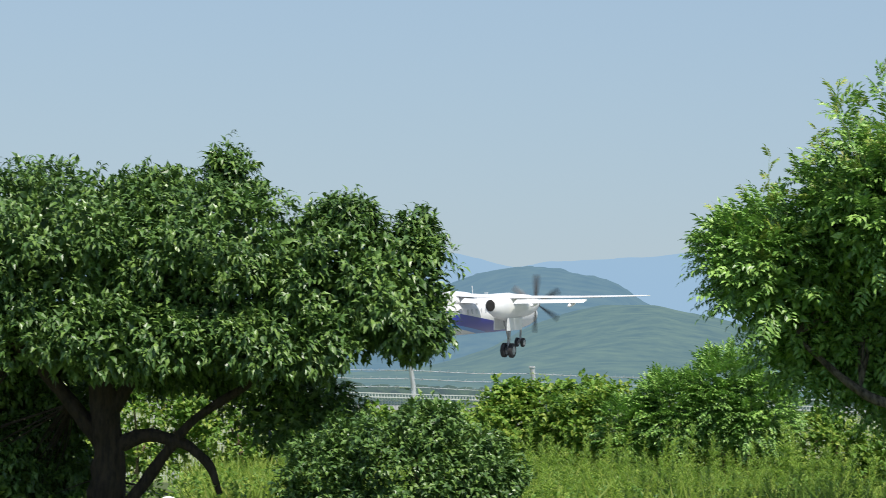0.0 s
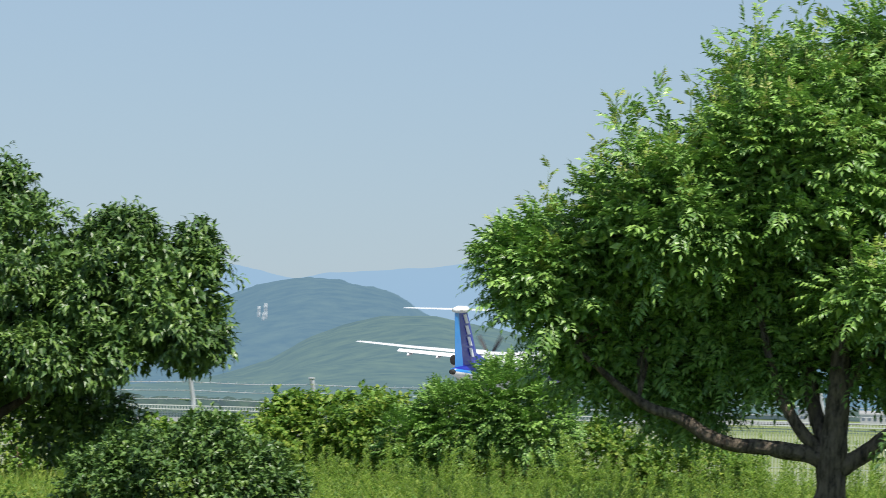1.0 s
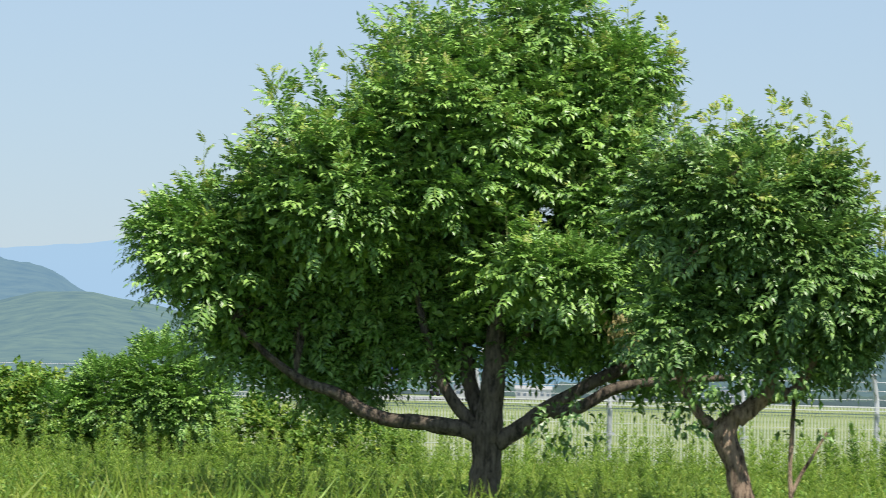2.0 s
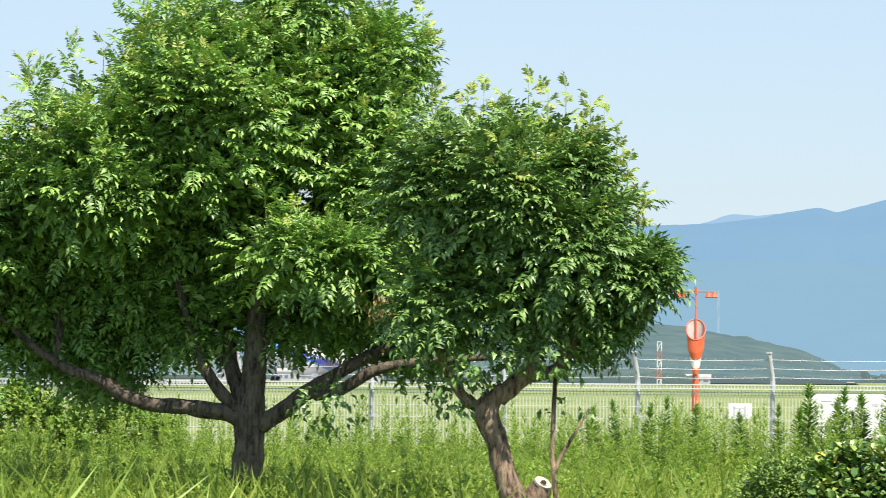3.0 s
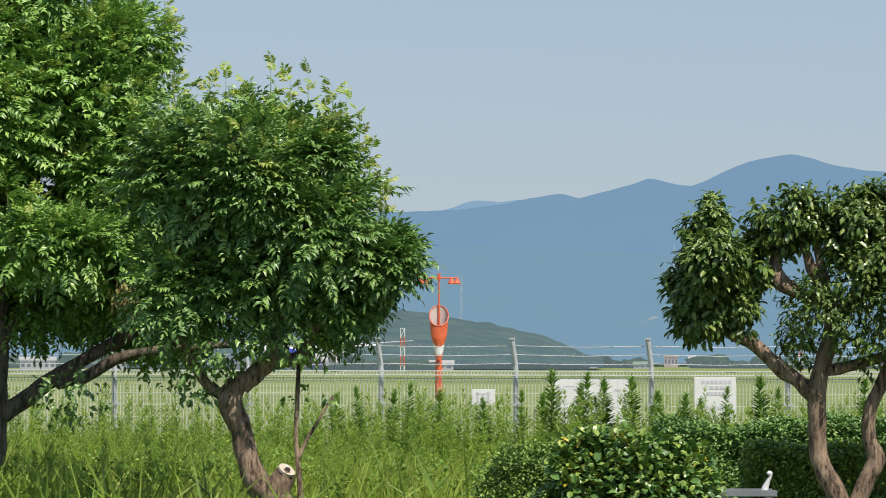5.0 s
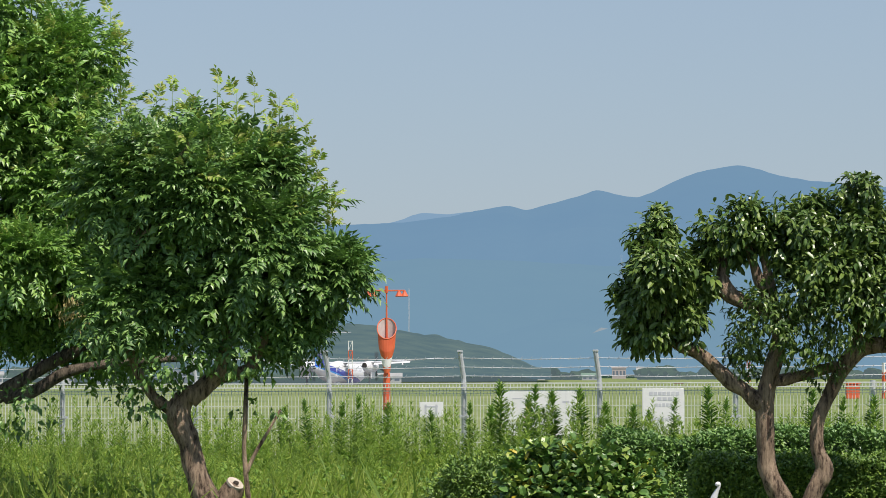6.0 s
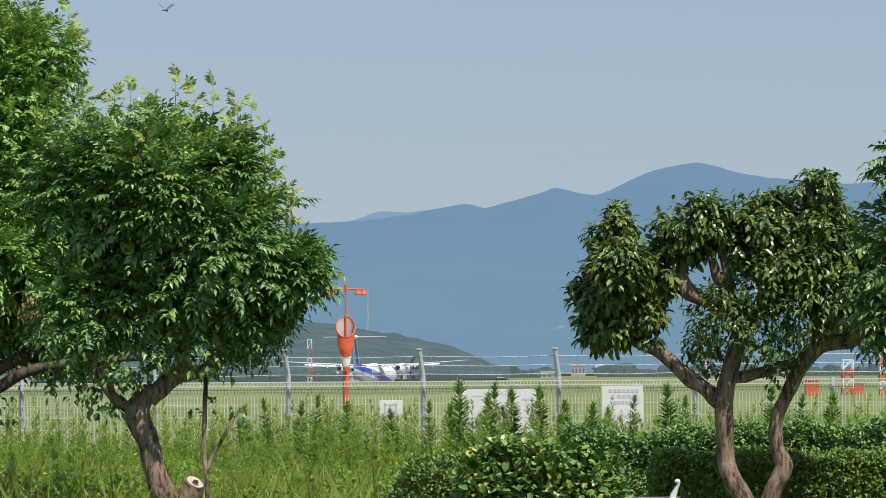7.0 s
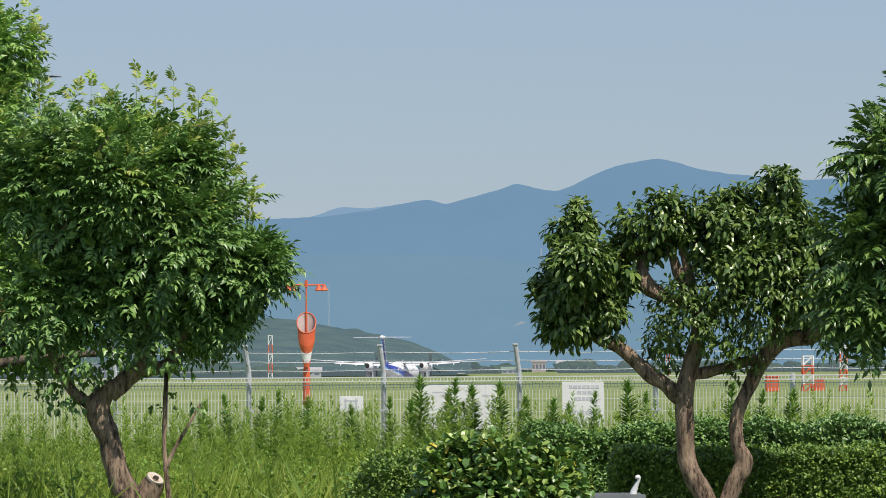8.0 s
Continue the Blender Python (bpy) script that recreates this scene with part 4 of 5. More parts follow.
# the small feather-leaved tree with the sawn limb
tree_c = tree(-1.12, 44.9, 3, "small leaning feather-leaved tree with a sawn-off limb", [[(-1.0, -0.1, 0.187), (-1.05, 0.3, 0.170), (-1.22, 0.5, 0.128), (-1.33, 0.75, 0.106), (-1.4, 1.05, 0.102), (-1.5, 1.3, 0.119), (-1.42, 1.48, 0.093), (-1.25, 1.55, 0.076), (-1.1, 1.75, 0.068), (-1.05, 2.2, 0.060), (-1.1, 3.0, 0.034)],
      [(-1.15, 0.3, 0.15), (-1.03, 0.55, 0.11), (-0.97, 0.66, 0.085)]],
     [[(-1.4, 1.45, 0.09), (-1.2, 1.62, 0.075), (-1.02, 1.68, 0.07), (-0.85, 1.72, 0.06), (-0.75, 1.9, 0.05), (-0.5, 2.4, 0.03)],
      [(-1.55, 1.35, 0.06), (-1.75, 1.5, 0.05), (-1.95, 1.9, 0.04), (-2.1, 2.6, 0.03)],
      [(-0.85, -0.05, 0.032), (-0.84, 0.4, 0.026), (-0.87, 0.75, 0.024), (-0.885, 1.0, 0.02), (-0.87, 1.4, 0.022), (-0.86, 1.75, 0.018)],
      [(-0.87, 0.75, 0.02), (-0.78, 0.95, 0.018), (-0.66, 1.15, 0.014), (-0.55, 1.35, 0.01)],
      [(-0.86, 1.72, 0.02), (-0.6, 2.2, 0.025), (-0.2, 2.5, 0.02), (0.1, 2.65, 0.012)]],
     [(-1.35, 3.26, 0, 0.82, 0.82, 1.0), (-0.7, 2.85, -0.1, 0.64, 0.7, 0.8), (-1.9, 3.38, 0.2, 0.72, 0.6, 0.8), (-0.08, 2.62, 0, 0.3, 0.24, 0.35), (-1.1, 2.42, 0.0, 0.88, 0.45, 0.6), (-0.5, 2.2, 0.2, 0.4, 0.3, 0.4), (-0.75, 3.6, 0, 0.38, 0.32, 0.4), (-1.95, 2.35, 0.0, 0.55, 0.5, 0.55)],
     8800, feather(0.275, 5, 0.094, 0.36, 0.18), "bark_c", 0.0, 0.07, 0.12,
     [(-1.13, 4.1, 0, 0.3), (-1.7, 4.05, 0, 0.25), (-1.4, 4.0, 0, 0.25), (-0.78, 4.0, 0, 0.3), (-0.42, 3.75, 0, 0.35), (-0.1, 3.2, 0, 0.25), (-0.2, 3.45, 0, 0.25), (-0.55, 3.85, 0.1, 0.35), (-0.3, 3.6, -0.1, 0.35), (-0.62, 3.7, -0.2, 0.3), (-0.95, 4.0, 0.1, 0.3), (-1.55, 4.1, 0, 0.25), (-2.0, 4.05, 0, 0.3), (-0.05, 3.0, 0, 0.25)], inner_leaves=9000)
rng = np.random.default_rng(15)
P, D = lobe_points(rng, local([(-1.8, 1.5, 0, 0.3, 0.22, 0.25), (-1.5, 1.75, -0.2, 0.4, 0.2, 0.3), (-0.72, 1.35, 0, 0.14, 0.14, 0.12), (-0.95, 1.85, -0.2, 0.4, 0.15, 0.3), (-3.05, 1.35, 0.5, 0.3, 0.22, 0.2)], -1.12, 44.9), 150, 0.35, 0.1)
part_mesh("hanging_leaves", mesh_of("hanging_leaves", *rosettes(rng, P, D, 5, 0.1, 0.5, 0.8, 0.8, 0.14), M["leaf_c"]), tree_c, "sparse hanging sprays of broader leaves")
bm = bmesh.new()
tube(bm, [(0.145, -0.03, 0.655, 0.086), (0.155, -0.04, 0.672, 0.084)], 14, 1)
cut = part("cut_face", bm, M["cut_wood"], tree_c, "pale sawn wood face")
bm = bmesh.new()
tube(bm, [(0.158, -0.06, 0.668, 0.032), (0.163, -0.066, 0.682, 0.026)], 9, 1, 0.5)
part("heart_hole", bm, M["bark_a"], cut, "dark rotten heart of the cut")

# the pruned tree with two stems
tree(4.05, 42.5, 4, "pruned tree with two bare stems and drooping glossy leaves", [[(4.05, -0.1, 0.164), (4.0, 0.3, 0.107), (3.93, 0.55, 0.094), (3.8, 0.8, 0.082), (3.78, 1.1, 0.078), (3.77, 1.4, 0.082), (3.82, 1.65, 0.078), (3.9, 1.95, 0.070), (3.85, 2.35, 0.049), (3.75, 2.8, 0.029)],
      [(4.08, 0.3, 0.082), (4.2, 0.62, 0.074), (4.3, 0.82, 0.082), (4.24, 1.0, 0.061), (4.24, 1.25, 0.057), (4.35, 1.5, 0.061), (4.45, 1.7, 0.074), (4.62, 1.9, 0.082), (4.9, 1.95, 0.074), (5.15, 2.1, 0.07)]],
     [[(3.75, 1.4, 0.085), (3.6, 1.52, 0.07), (3.45, 1.62, 0.065), (3.2, 1.85, 0.06), (3.0, 1.95, 0.055), (2.85, 2.1, 0.045), (2.75, 2.5, 0.03)],
      [(3.85, 1.6, 0.05), (4.05, 1.64, 0.05), (4.25, 1.7, 0.05), (4.42, 1.75, 0.05)],
      [(3.85, 2.2, 0.05), (3.6, 2.3, 0.06), (3.45, 2.4, 0.075), (3.4, 2.55, 0.05), (3.42, 2.75, 0.035)],
      [(3.85, 2.3, 0.06), (3.75, 2.45, 0.06), (3.68, 2.65, 0.04), (3.6, 2.9, 0.025)],
      [(3.95, 2.1, 0.07), (4.15, 2.25, 0.06), (4.3, 2.35, 0.05), (4.45, 2.6, 0.035), (4.5, 2.9, 0.02)],
      [(4.6, 1.95, 0.06), (4.6, 2.2, 0.045), (4.7, 2.5, 0.035), (4.65, 2.9, 0.02)]],
     [(2.75, 2.4, 0, 0.37, 0.45, 0.42), (2.78, 2.9, 0, 0.22, 0.3, 0.3), (2.72, 2.05, 0, 0.3, 0.18, 0.3), (3.5, 2.93, 0, 0.36, 0.34, 0.4), (4.05, 2.9, 0, 0.36, 0.36, 0.4), (4.62, 2.85, 0, 0.34, 0.42, 0.4), (4.63, 3.28, 0, 0.17, 0.17, 0.18),
      (4.92, 2.6, 0, 0.35, 0.4, 0.4), (4.25, 3.1, 0, 0.2, 0.18, 0.2), (3.2, 2.55, 0.05, 0.26, 0.32, 0.3), (3.0, 2.15, 0, 0.26, 0.2, 0.35), (4.35, 2.6, -0.2, 0.4, 0.25, 0.35), (4.8, 2.3, -0.1, 0.35, 0.25, 0.35), (2.8, 2.6, -0.4, 0.28, 0.3, 0.25)],
     2900, broad(9, 0.1, 0.4, 0.95, round_leaf_arrays), "bark_c", 0.0, 0.08, 0.12, [(4.62, 3.3, 0, 0.12), (3.45, 3.15, 0, 0.1)], 60, tuft=0.17, reach=0.15)
tree_d_low = [(3.8, 2.2, -0.25, 0.3, 0.3, 0.3), (4.05, 2.0, -0.2, 0.25, 0.25, 0.25), (4.4, 2.15, -0.2, 0.3, 0.28, 0.3), (3.62, 1.85, 0.1, 0.18, 0.2, 0.2), (5.0, 2.2, 0, 0.35, 0.3, 0.35), (4.3, 1.8, -0.1, 0.14, 0.3, 0.15), (4.55, 2.4, -0.2, 0.3, 0.25, 0.3), (4.1, 2.45, -0.2, 0.35, 0.28, 0.35), (3.6, 2.1, 0.1, 0.16, 0.3, 0.2)]
rng = np.random.default_rng(14)
P, D = lobe_points(rng, local(tree_d_low, 4.05, 42.5), 850, 0.4, 0.15)
part_mesh("hanging_leaves", mesh_of("hanging_leaves", *rosettes(rng, P, D, 6, 0.078, 0.42, 0.8, 0.8), M["leaf_d"]), [o for o in scene.objects if o.name.startswith("tree") and o.type == "EMPTY"][-1], "sparse smaller leaves on hanging shoots")

# the feather-leaved tree at the end of the row
tree(6.2, 36.4, 5, "dark feather-leaved tree with drooping sprays", [[(6.3, -0.1, 0.2), (6.25, 0.8, 0.16), (6.2, 1.6, 0.13), (6.1, 2.6, 0.08)]],
     [[(6.2, 1.4, 0.09), (5.8, 1.9, 0.07), (5.3, 2.3, 0.05), (4.9, 2.5, 0.03)], [(6.15, 1.9, 0.08), (5.7, 2.7, 0.05), (5.3, 3.2, 0.03)]],
     [(5.7, 2.7, 0, 0.85, 0.85, 0.9), (5.0, 2.55, 0, 0.45, 0.5, 0.5), (5.2, 3.25, 0, 0.5, 0.4, 0.5), (4.95, 2.1, 0, 0.4, 0.2, 0.4), (6.5, 3.2, 0, 1.0, 1.0, 1.0)],
     4200, feather(0.27, 5, 0.095, 0.36, 0.3), "bark_a", 0.0, 0.0, 0.12, [(4.95, 3.3, 0, 0.3), (5.1, 3.5, 0, 0.3), (4.75, 2.9, 0, 0.25)], shift=-0.27, inner_leaves=6000)

# seed pods caught in the tall tree
rng = np.random.default_rng(21)
P = np.array([-2.62, 47.6, 2.35]) + rng.normal(0, 1, (90, 3)) * [0.09, 0.06, 0.1]
pods = tagged(new("seed_bunch", mesh_of("seed_bunch", *leaf_arrays(P, unit(rng.normal(0, 0.3, (90, 3)) + [0, 0, -1]), unit(rng.normal(0, 1, (90, 3))), 0.12, 0.03), M["dry"])), "dry straw-coloured bunch of seed pods in the tree", "seed pods")

# ---- shrubs and hedges ----
def shrub(name, x, y, seed, label, lobes, n, leaf, mat, category="shrub", dz=0.0, stems=6, deep=0.13, hollow=0.7, tuft=0.16, shift=0.0):
    rng = np.random.default_rng(seed)
    t = thing(name, x + shift, y, 0, label, category)
    L = local(lobes, x, y, dz)
    P, D = clump_points(rng, L, n, 10, tuft, deep, hollow, 0.12, tuft)
    part_mesh("foliage", mesh_of("foliage", *leaf(rng, P, D), M[mat]), t)
    bm = bmesh.new()
    for i in range(stems):
        l = L[i % len(L)]
        q = (l[0] + rng.normal(0, l[3] * 0.3), l[1] + rng.normal(0, 0.1), l[2] + l[5] * 0.4)
        b = (l[0] + rng.normal(0, 0.1), l[1], -0.05)
        tube(bm, [(*b, 0.03), ((b[0] + q[0]) / 2 + rng.normal(0, 0.06), q[1], q[2] * 0.5, 0.022), (*q, 0.008)], 6, 3)
    if stems:
        tagged(part("stems", bm, M["bark_c"], t), kind="stuff")
    else:
        bm.free()
    return t


shrub("shrub", -9.65, 43.7, 31, "dark leafy shrub under the broad tree", [(-9.65, 0.75, 0, 0.95, 0.72, 0.8), (-10.4, 0.6, 0, 0.6, 0.62, 0.6), (-8.95, 0.62, 0, 0.48, 0.55, 0.5), (-9.5, 1.2, 0, 0.4, 0.3, 0.4)], 3200, broad(8, 0.085, 0.44, 0.3), "leaf_a", dz=0.09, shift=0.06)
BRAMBLES = [(-12.9, 0.9, 0, 1.1, 0.85, 0.9), (-11.6, 0.9, -0.5, 1.2, 0.85, 0.9), (-13.9, 0.8, -1.5, 0.7, 0.6, 0.7), (-12.2, 1.45, 0, 0.5, 0.4, 0.5), (-10.4, 0.9, 0, 1.2, 0.85, 0.9), (-9.0, 0.8, 0, 1.2, 0.7, 0.9), (-7.6, 0.7, 0, 1.1, 0.55, 0.9), (-15.3, 0.75, -1, 1.0, 0.65, 0.9), (-16.8, 0.9, -1, 1.2, 0.8, 0.9), (-18.5, 1.1, -1, 1.3, 1.0, 0.9), (-13.3, 1.4, 0.2, 0.45, 0.35, 0.4)]
for k, (own, n, words) in enumerate((((0, 10), 1400, "mound of bright green vines over the fence foot"), ((1, 3), 1300, "tall tangle of bright green vines"), ((2,), 600, "low clump of broad-leaved vines"), ((4,), 1100, "mound of pale green brambles"), ((5,), 1000, "mound of mixed green brambles"), ((6,), 800, "low mound of bright green brambles"), ((7,), 800, "low mound of vines beside the fence"), ((8,), 1000, "mound of vines in the tree's shade"), ((9,), 1200, "high mound of vines in the tree's shade"))):
    lobes = [BRAMBLES[i] for i in own]
    shrub("bramble", lobes[0][0], 66.8, 320 + k, words, lobes, n, broad(7, 0.11 - 0.008 * (k % 3), 0.62, 0.35), "leaf_vine", "brambles", dz=0.1, stems=3, tuft=0.2, shift=0.06)
shrub("shrub", -10.75, 65.6, 33, "feathery light green shrub beside the fence", [(-10.7, 1.3, 0, 0.6, 0.6, 0.6), (-10.1, 1.5, 0, 0.55, 0.7, 0.6), (-11.3, 1.0, 0, 0.45, 0.5, 0.5), (-9.6, 1.3, 0, 0.6, 0.7, 0.5)], 2400, feather(0.28, 6, 0.07, 0.4, 0.2), "leaf_b", dz=0.1, shift=0.06)
shrub("clipped_bush", 1.65, 32.8, 34, "clipped round bush with thick shiny yellow-spotted leaves", [(1.36, 0.7, 0, 0.38, 0.5, 0.5), (1.7, 0.72, 0, 0.44, 0.5, 0.55), (1.97, 0.62, 0, 0.3, 0.54, 0.5), (1.6, 0.36, 0, 0.62, 0.46, 0.6)], 3600, broad(5, 0.07, 0.66, 0.05, round_leaf_arrays), "leaf_camellia", "bush", tuft=0.1)
shrub("clipped_bush", 0.95, 33.6, 35, "clipped round bush with small dark leaves", [(0.97, 0.62, 0, 0.37, 0.5, 0.45), (1.3, 0.68, 0.2, 0.45, 0.48, 0.45), (0.93, 0.34, 0, 0.36, 0.42, 0.45)], 8000, broad(8, 0.038, 0.5, -0.2), "leaf_box", "bush", tuft=0.08)


def hedge(x0, x1, y, depth, top, seed, label, n, mat, size=0.034, wild=0.03):
    rng = np.random.default_rng(seed)
    t = thing("hedge", (x0 + x1) / 2, y, 0, label, "hedge", "clipped hedges")
    w = (x1 - x0) / 2
    a = rng.uniform(-w, w, n)
    f = rng.random(n)
    P = np.where((f < 0.55)[:, None], np.stack([a, np.full(n, -depth / 2), rng.random(n) * top], 1), np.stack([a, rng.uniform(-depth / 2, depth / 2, n), np.full(n, top)], 1))
    D = np.where((f < 0.55)[:, None], [0, -1.0, 0.35], [0, -0.2, 1.0])
    ends = rng.random(n) < 0.08
    P[ends, 0] = -w
    P[ends, 1] = rng.uniform(-depth / 2, depth / 2, ends.sum())
    P[ends, 2] = rng.random(ends.sum()) * top
    wob = np.array([noise.noise(Vector((p[0] * 2.2, p[2] * 2.2, seed))) for p in P])
    P = P + D * (wob * 0.16 - np.abs(rng.normal(0, wild, n)))[:, None]
    P[:, 2] -= np.maximum(0, np.abs(P[:, 1]) - depth / 2 + 0.12) * 0.4
    part_mesh("foliage", mesh_of("foliage", *rosettes(rng, P, unit(D + rng.normal(0, 0.2, (n, 3))), 7, size, 0.5, -0.3, 0.8, 0.05), M[mat]), t)
    bm = bmesh.new()
    for i in range(14):
        x = rng.uniform(-w, w)
        tube(bm, [(x, 0, -0.05, 0.02), (x + rng.normal(0, 0.05), 0, top * 0.5, 0.015), (x + rng.normal(0, 0.1), 0, top * 0.9, 0.006)], 5, 2)
    tagged(part("stems", bm, M["bark_c"], t), kind="stuff")


hedge(3.25, 6.6, 43.8, 0.8, 0.9, 41, "low clipped hedge with small bright leaves", 10500, "leaf_box", 0.052, 0.09)
hedge(2.6, 7.2, 46.4, 0.9, 1.1, 42, "taller dark hedge behind the clipped one", 10500, "leaf_c", 0.06, 0.13)


def bench():
    t = thing("bench", 2.98, 40.1, -0.02, "low grey metal grating bench between the hedges", "bench")
    for i in range(6):
        part("slat", box(bmesh.new(), -0.21, 0.21, -0.2 + i * 0.075, -0.15 + i * 0.075, 0.6, 0.625, 0.005), M["steel"], t)
    part("rail", box(bmesh.new(), -0.23, 0.23, -0.24, -0.21, 0.585, 0.64, 0.006), M["steel"], t)
    part("rail", box(bmesh.new(), -0.23, 0.23, 0.26, 0.29, 0.585, 0.64, 0.006), M["steel"], t)
    for sx in (-0.2, 0.17):
        for sy in (-0.2, 0.24):
            part("leg", box(bmesh.new(), sx, sx + 0.03, sy, sy + 0.03, 0, 0.6), M["galv"], t)


bench()
bm = bmesh.new()
tube(bm, [(-0.03, 0, 0.625, 0.03), (-0.02, 0, 0.66, 0.028), (0.0, -0.01, 0.71, 0.02), (0.02, -0.02, 0.75, 0.013), (0.015, -0.02, 0.775, 0.022), (-0.005, -0.05, 0.775, 0.012)], 10, 4)
tagged(part("ornament", bm, M["white"], None, at=pose(3.15, 40.1, -0.02), smooth=True), "small white garden ornament standing on the bench", "ornament")

post = thing("marker_post", -11.16, 41.0, 0, "short white round-topped post in the grass", "post")
part("shaft", loft(bmesh.new(), [[(0.085 * math.cos(a), 0.085 * math.sin(a), z) for a in np.linspace(0, 2 * math.pi, 17)[:-1]] for z in (0.0, 0.3, 0.56)]), M["board"], post, smooth=True)
part("cap", loft(bmesh.new(), [[(r * math.cos(a), r * math.sin(a), 0.56 + z) for a in np.linspace(0, 2 * math.pi, 17)[:-1]] for r, z in ((0.09, 0.0), (0.088, 0.03), (0.07, 0.058), (0.04, 0.075), (0.012, 0.08))]), M["board"], post, "rounded white cap", smooth=True)

# ---- grass and weeds ----
def blades(n, seed, xr, yr, hr, lean=0.35, width=0.011):
    rng = np.random.default_rng(seed)
    x, y = rng.uniform(*xr, n), rng.uniform(*yr, n)
    patch = np.array([noise.noise(Vector((a * 0.55, b * 0.35, seed))) for a, b in zip(x, y)])
    h = rng.uniform(*hr, n) * (1 + 0.45 * patch)
    clear = (x < 0.0136 * y) | (y > 50)           # nothing grows tall round the clipped bushes
    x, y, h = x[clear], y[clear], h[clear]
    n = len(x)
    P = np.stack([x, y, np.zeros(n)], 1)
    A = unit(rng.normal(0, lean, (n, 3)) * [1, 1, 0] + [0.08, 0, 1.0])
    N = unit(rng.normal(0, 1, (n, 3)) * [1, 1, 0.1] + [0, -0.4, 0])
    return leaf_arrays(P, A, N, h, width * rng.uniform(0.6, 1.4, n), 0.28, 0.1)


def near_x(y):
    return -0.27 * y, 0.125 * y


grass = [blades(11000, 50 + i, near_x(y), (y, y + 2.7), (0.25, 0.5) if y < 45.5 else (0.38, 0.74), 0.35, 0.013) for i, y in enumerate(np.arange(36, 69, 2.7))]
tagged(new("meadow_grass", mesh_of("meadow_grass", *join(grass), M["grass"])), "tall bright green uncut grass", "grass", kind="stuff")
tall = blades(500, 71, (-8, 1.2), (42, 56), (0.7, 1.0), 0.3, 0.02)
tagged(new("reed_grass", mesh_of("reed_grass", *tall, M["weed"])), "long arching reed blades standing out of the grass", "grass", kind="stuff")


def stalk(seed, height, leaves=95):
    """An upright weed with narrow leaves all the way up."""
    rng = np.random.default_rng(seed)
    z = np.sort(rng.uniform(0.12, 1.0, leaves))
    a = np.arange(leaves) * 2.4 + rng.normal(0, 0.2, leaves)
    taper = np.where(z > 0.75, 1.0 - (z - 0.75) * 2.6, 1.0)
    bend = 0.05 * z ** 2 * rng.normal()
    P = np.stack([bend, np.zeros(leaves), z * height], 1)
    A = unit(np.stack([np.cos(a), np.sin(a), 0.55 + 0.9 * (z > 0.85)], 1))
    V, F = leaf_arrays(P, A, unit(np.stack([-np.cos(a) * 0.5, -np.sin(a) * 0.5, np.ones(leaves)], 1)), 0.2 * taper, 0.036 * taper, 0.25)
    S = leaf_arrays(np.zeros((2, 3)), np.array([[0, 0, 1.0], [0, 0, 1.0]]), np.array([[0, 1.0, 0], [1.0, 0, 0]]), height, 0.016, 0.0, 0.0)
    return join([(V, F), S])


STALKS = [stalk(80 + i, 1.0 + 0.13 * i) for i in range(4)]


def stalk_field(n, seed, xr, yr, scale):
    rng = np.random.default_rng(seed)
    outs = []
    for _ in range(n):
        V, F = STALKS[rng.integers(4)]
        c, s = math.cos(r := rng.uniform(0, 6.28)), math.sin(r)
        k = rng.uniform(*scale)
        R = np.array([[c, -s, 0], [s, c, 0], [rng.normal(0, 0.06), rng.normal(0, 0.06), 1]])
        outs.append((V @ R * k + [rng.uniform(*xr), rng.uniform(*yr), 0], F))
    return join(outs)


fields = [stalk_field(520, 91, (-14, 0.5), (60, 69), (0.65, 1.0)), stalk_field(700, 92, (-10.5, 0.5), (48, 58), (0.42, 0.75)), stalk_field(160, 97, (-9, 0.3), (43, 48), (0.3, 0.5)), stalk_field(420, 93, (-1, 9), (55, 68.5), (0.7, 1.0)), stalk_field(260, 94, (-14, -8), (53, 61), (0.5, 0.75))]
tagged(new("weeds", mesh_of("weeds", *join(fields), M["weed"])), "thick stand of upright leafy green weeds", "weeds", kind="stuff")
meshes = [mesh_of("goldenrod", *stalk(180 + i, 1.0 + 0.13 * i, 230), M["leaf_spire"]) for i in range(4)]
rng = np.random.default_rng(95)
for x, h in [(2.42, 1.36), (2.85, 1.32), (2.78, 1.2), (3.22, 1.25), (3.58, 1.28), (1.42, 1.0), (1.95, 1.1), (0.3, 1.2), (-0.4, 1.15), (0.75, 1.1), (5.46, 1.3), (4.9, 1.15), (4.3, 1.05), (4.62, 1.0), (6.9, 1.25), (3.95, 1.1), (2.25, 1.05), (3.1, 1.02), (0.05, 1.1), (-0.75, 1.05), (5.6, 1.15), (6.3, 1.15), (7.4, 1.15), (7.9, 1.15)]:
    k = rng.integers(4)
    ob = tagged(new("goldenrod", meshes[k]), "tall upright weed with narrow leaves before the fence", "weed", "tall weeds before the fence")
    s = (h + 0.2) / (1.0 + 0.13 * k)
    ob.matrix_basis = pose(x * 0.885 - 0.04, 62.0 + rng.uniform(-0.8, 0.8), 0, 0, 0, rng.uniform(0, 360)) @ Matrix.Diagonal((s * 1.2, s * 1.2, s, 1))
rng = np.random.default_rng(96)
P = np.stack([rng.uniform(-15, 7, 9000), rng.uniform(46, 68, 9000), np.zeros(9000)], 1)
P = P[P[:, 0] < 0.125 * P[:, 1]]
P[:, 2] = rng.uniform(0.1, 0.6, len(P))
low = rosettes(rng, P, unit(rng.normal(0, 0.5, P.shape) + [0, 0, 1]), 6, 0.075, 0.5, 0.0, 0.9, 0.12)
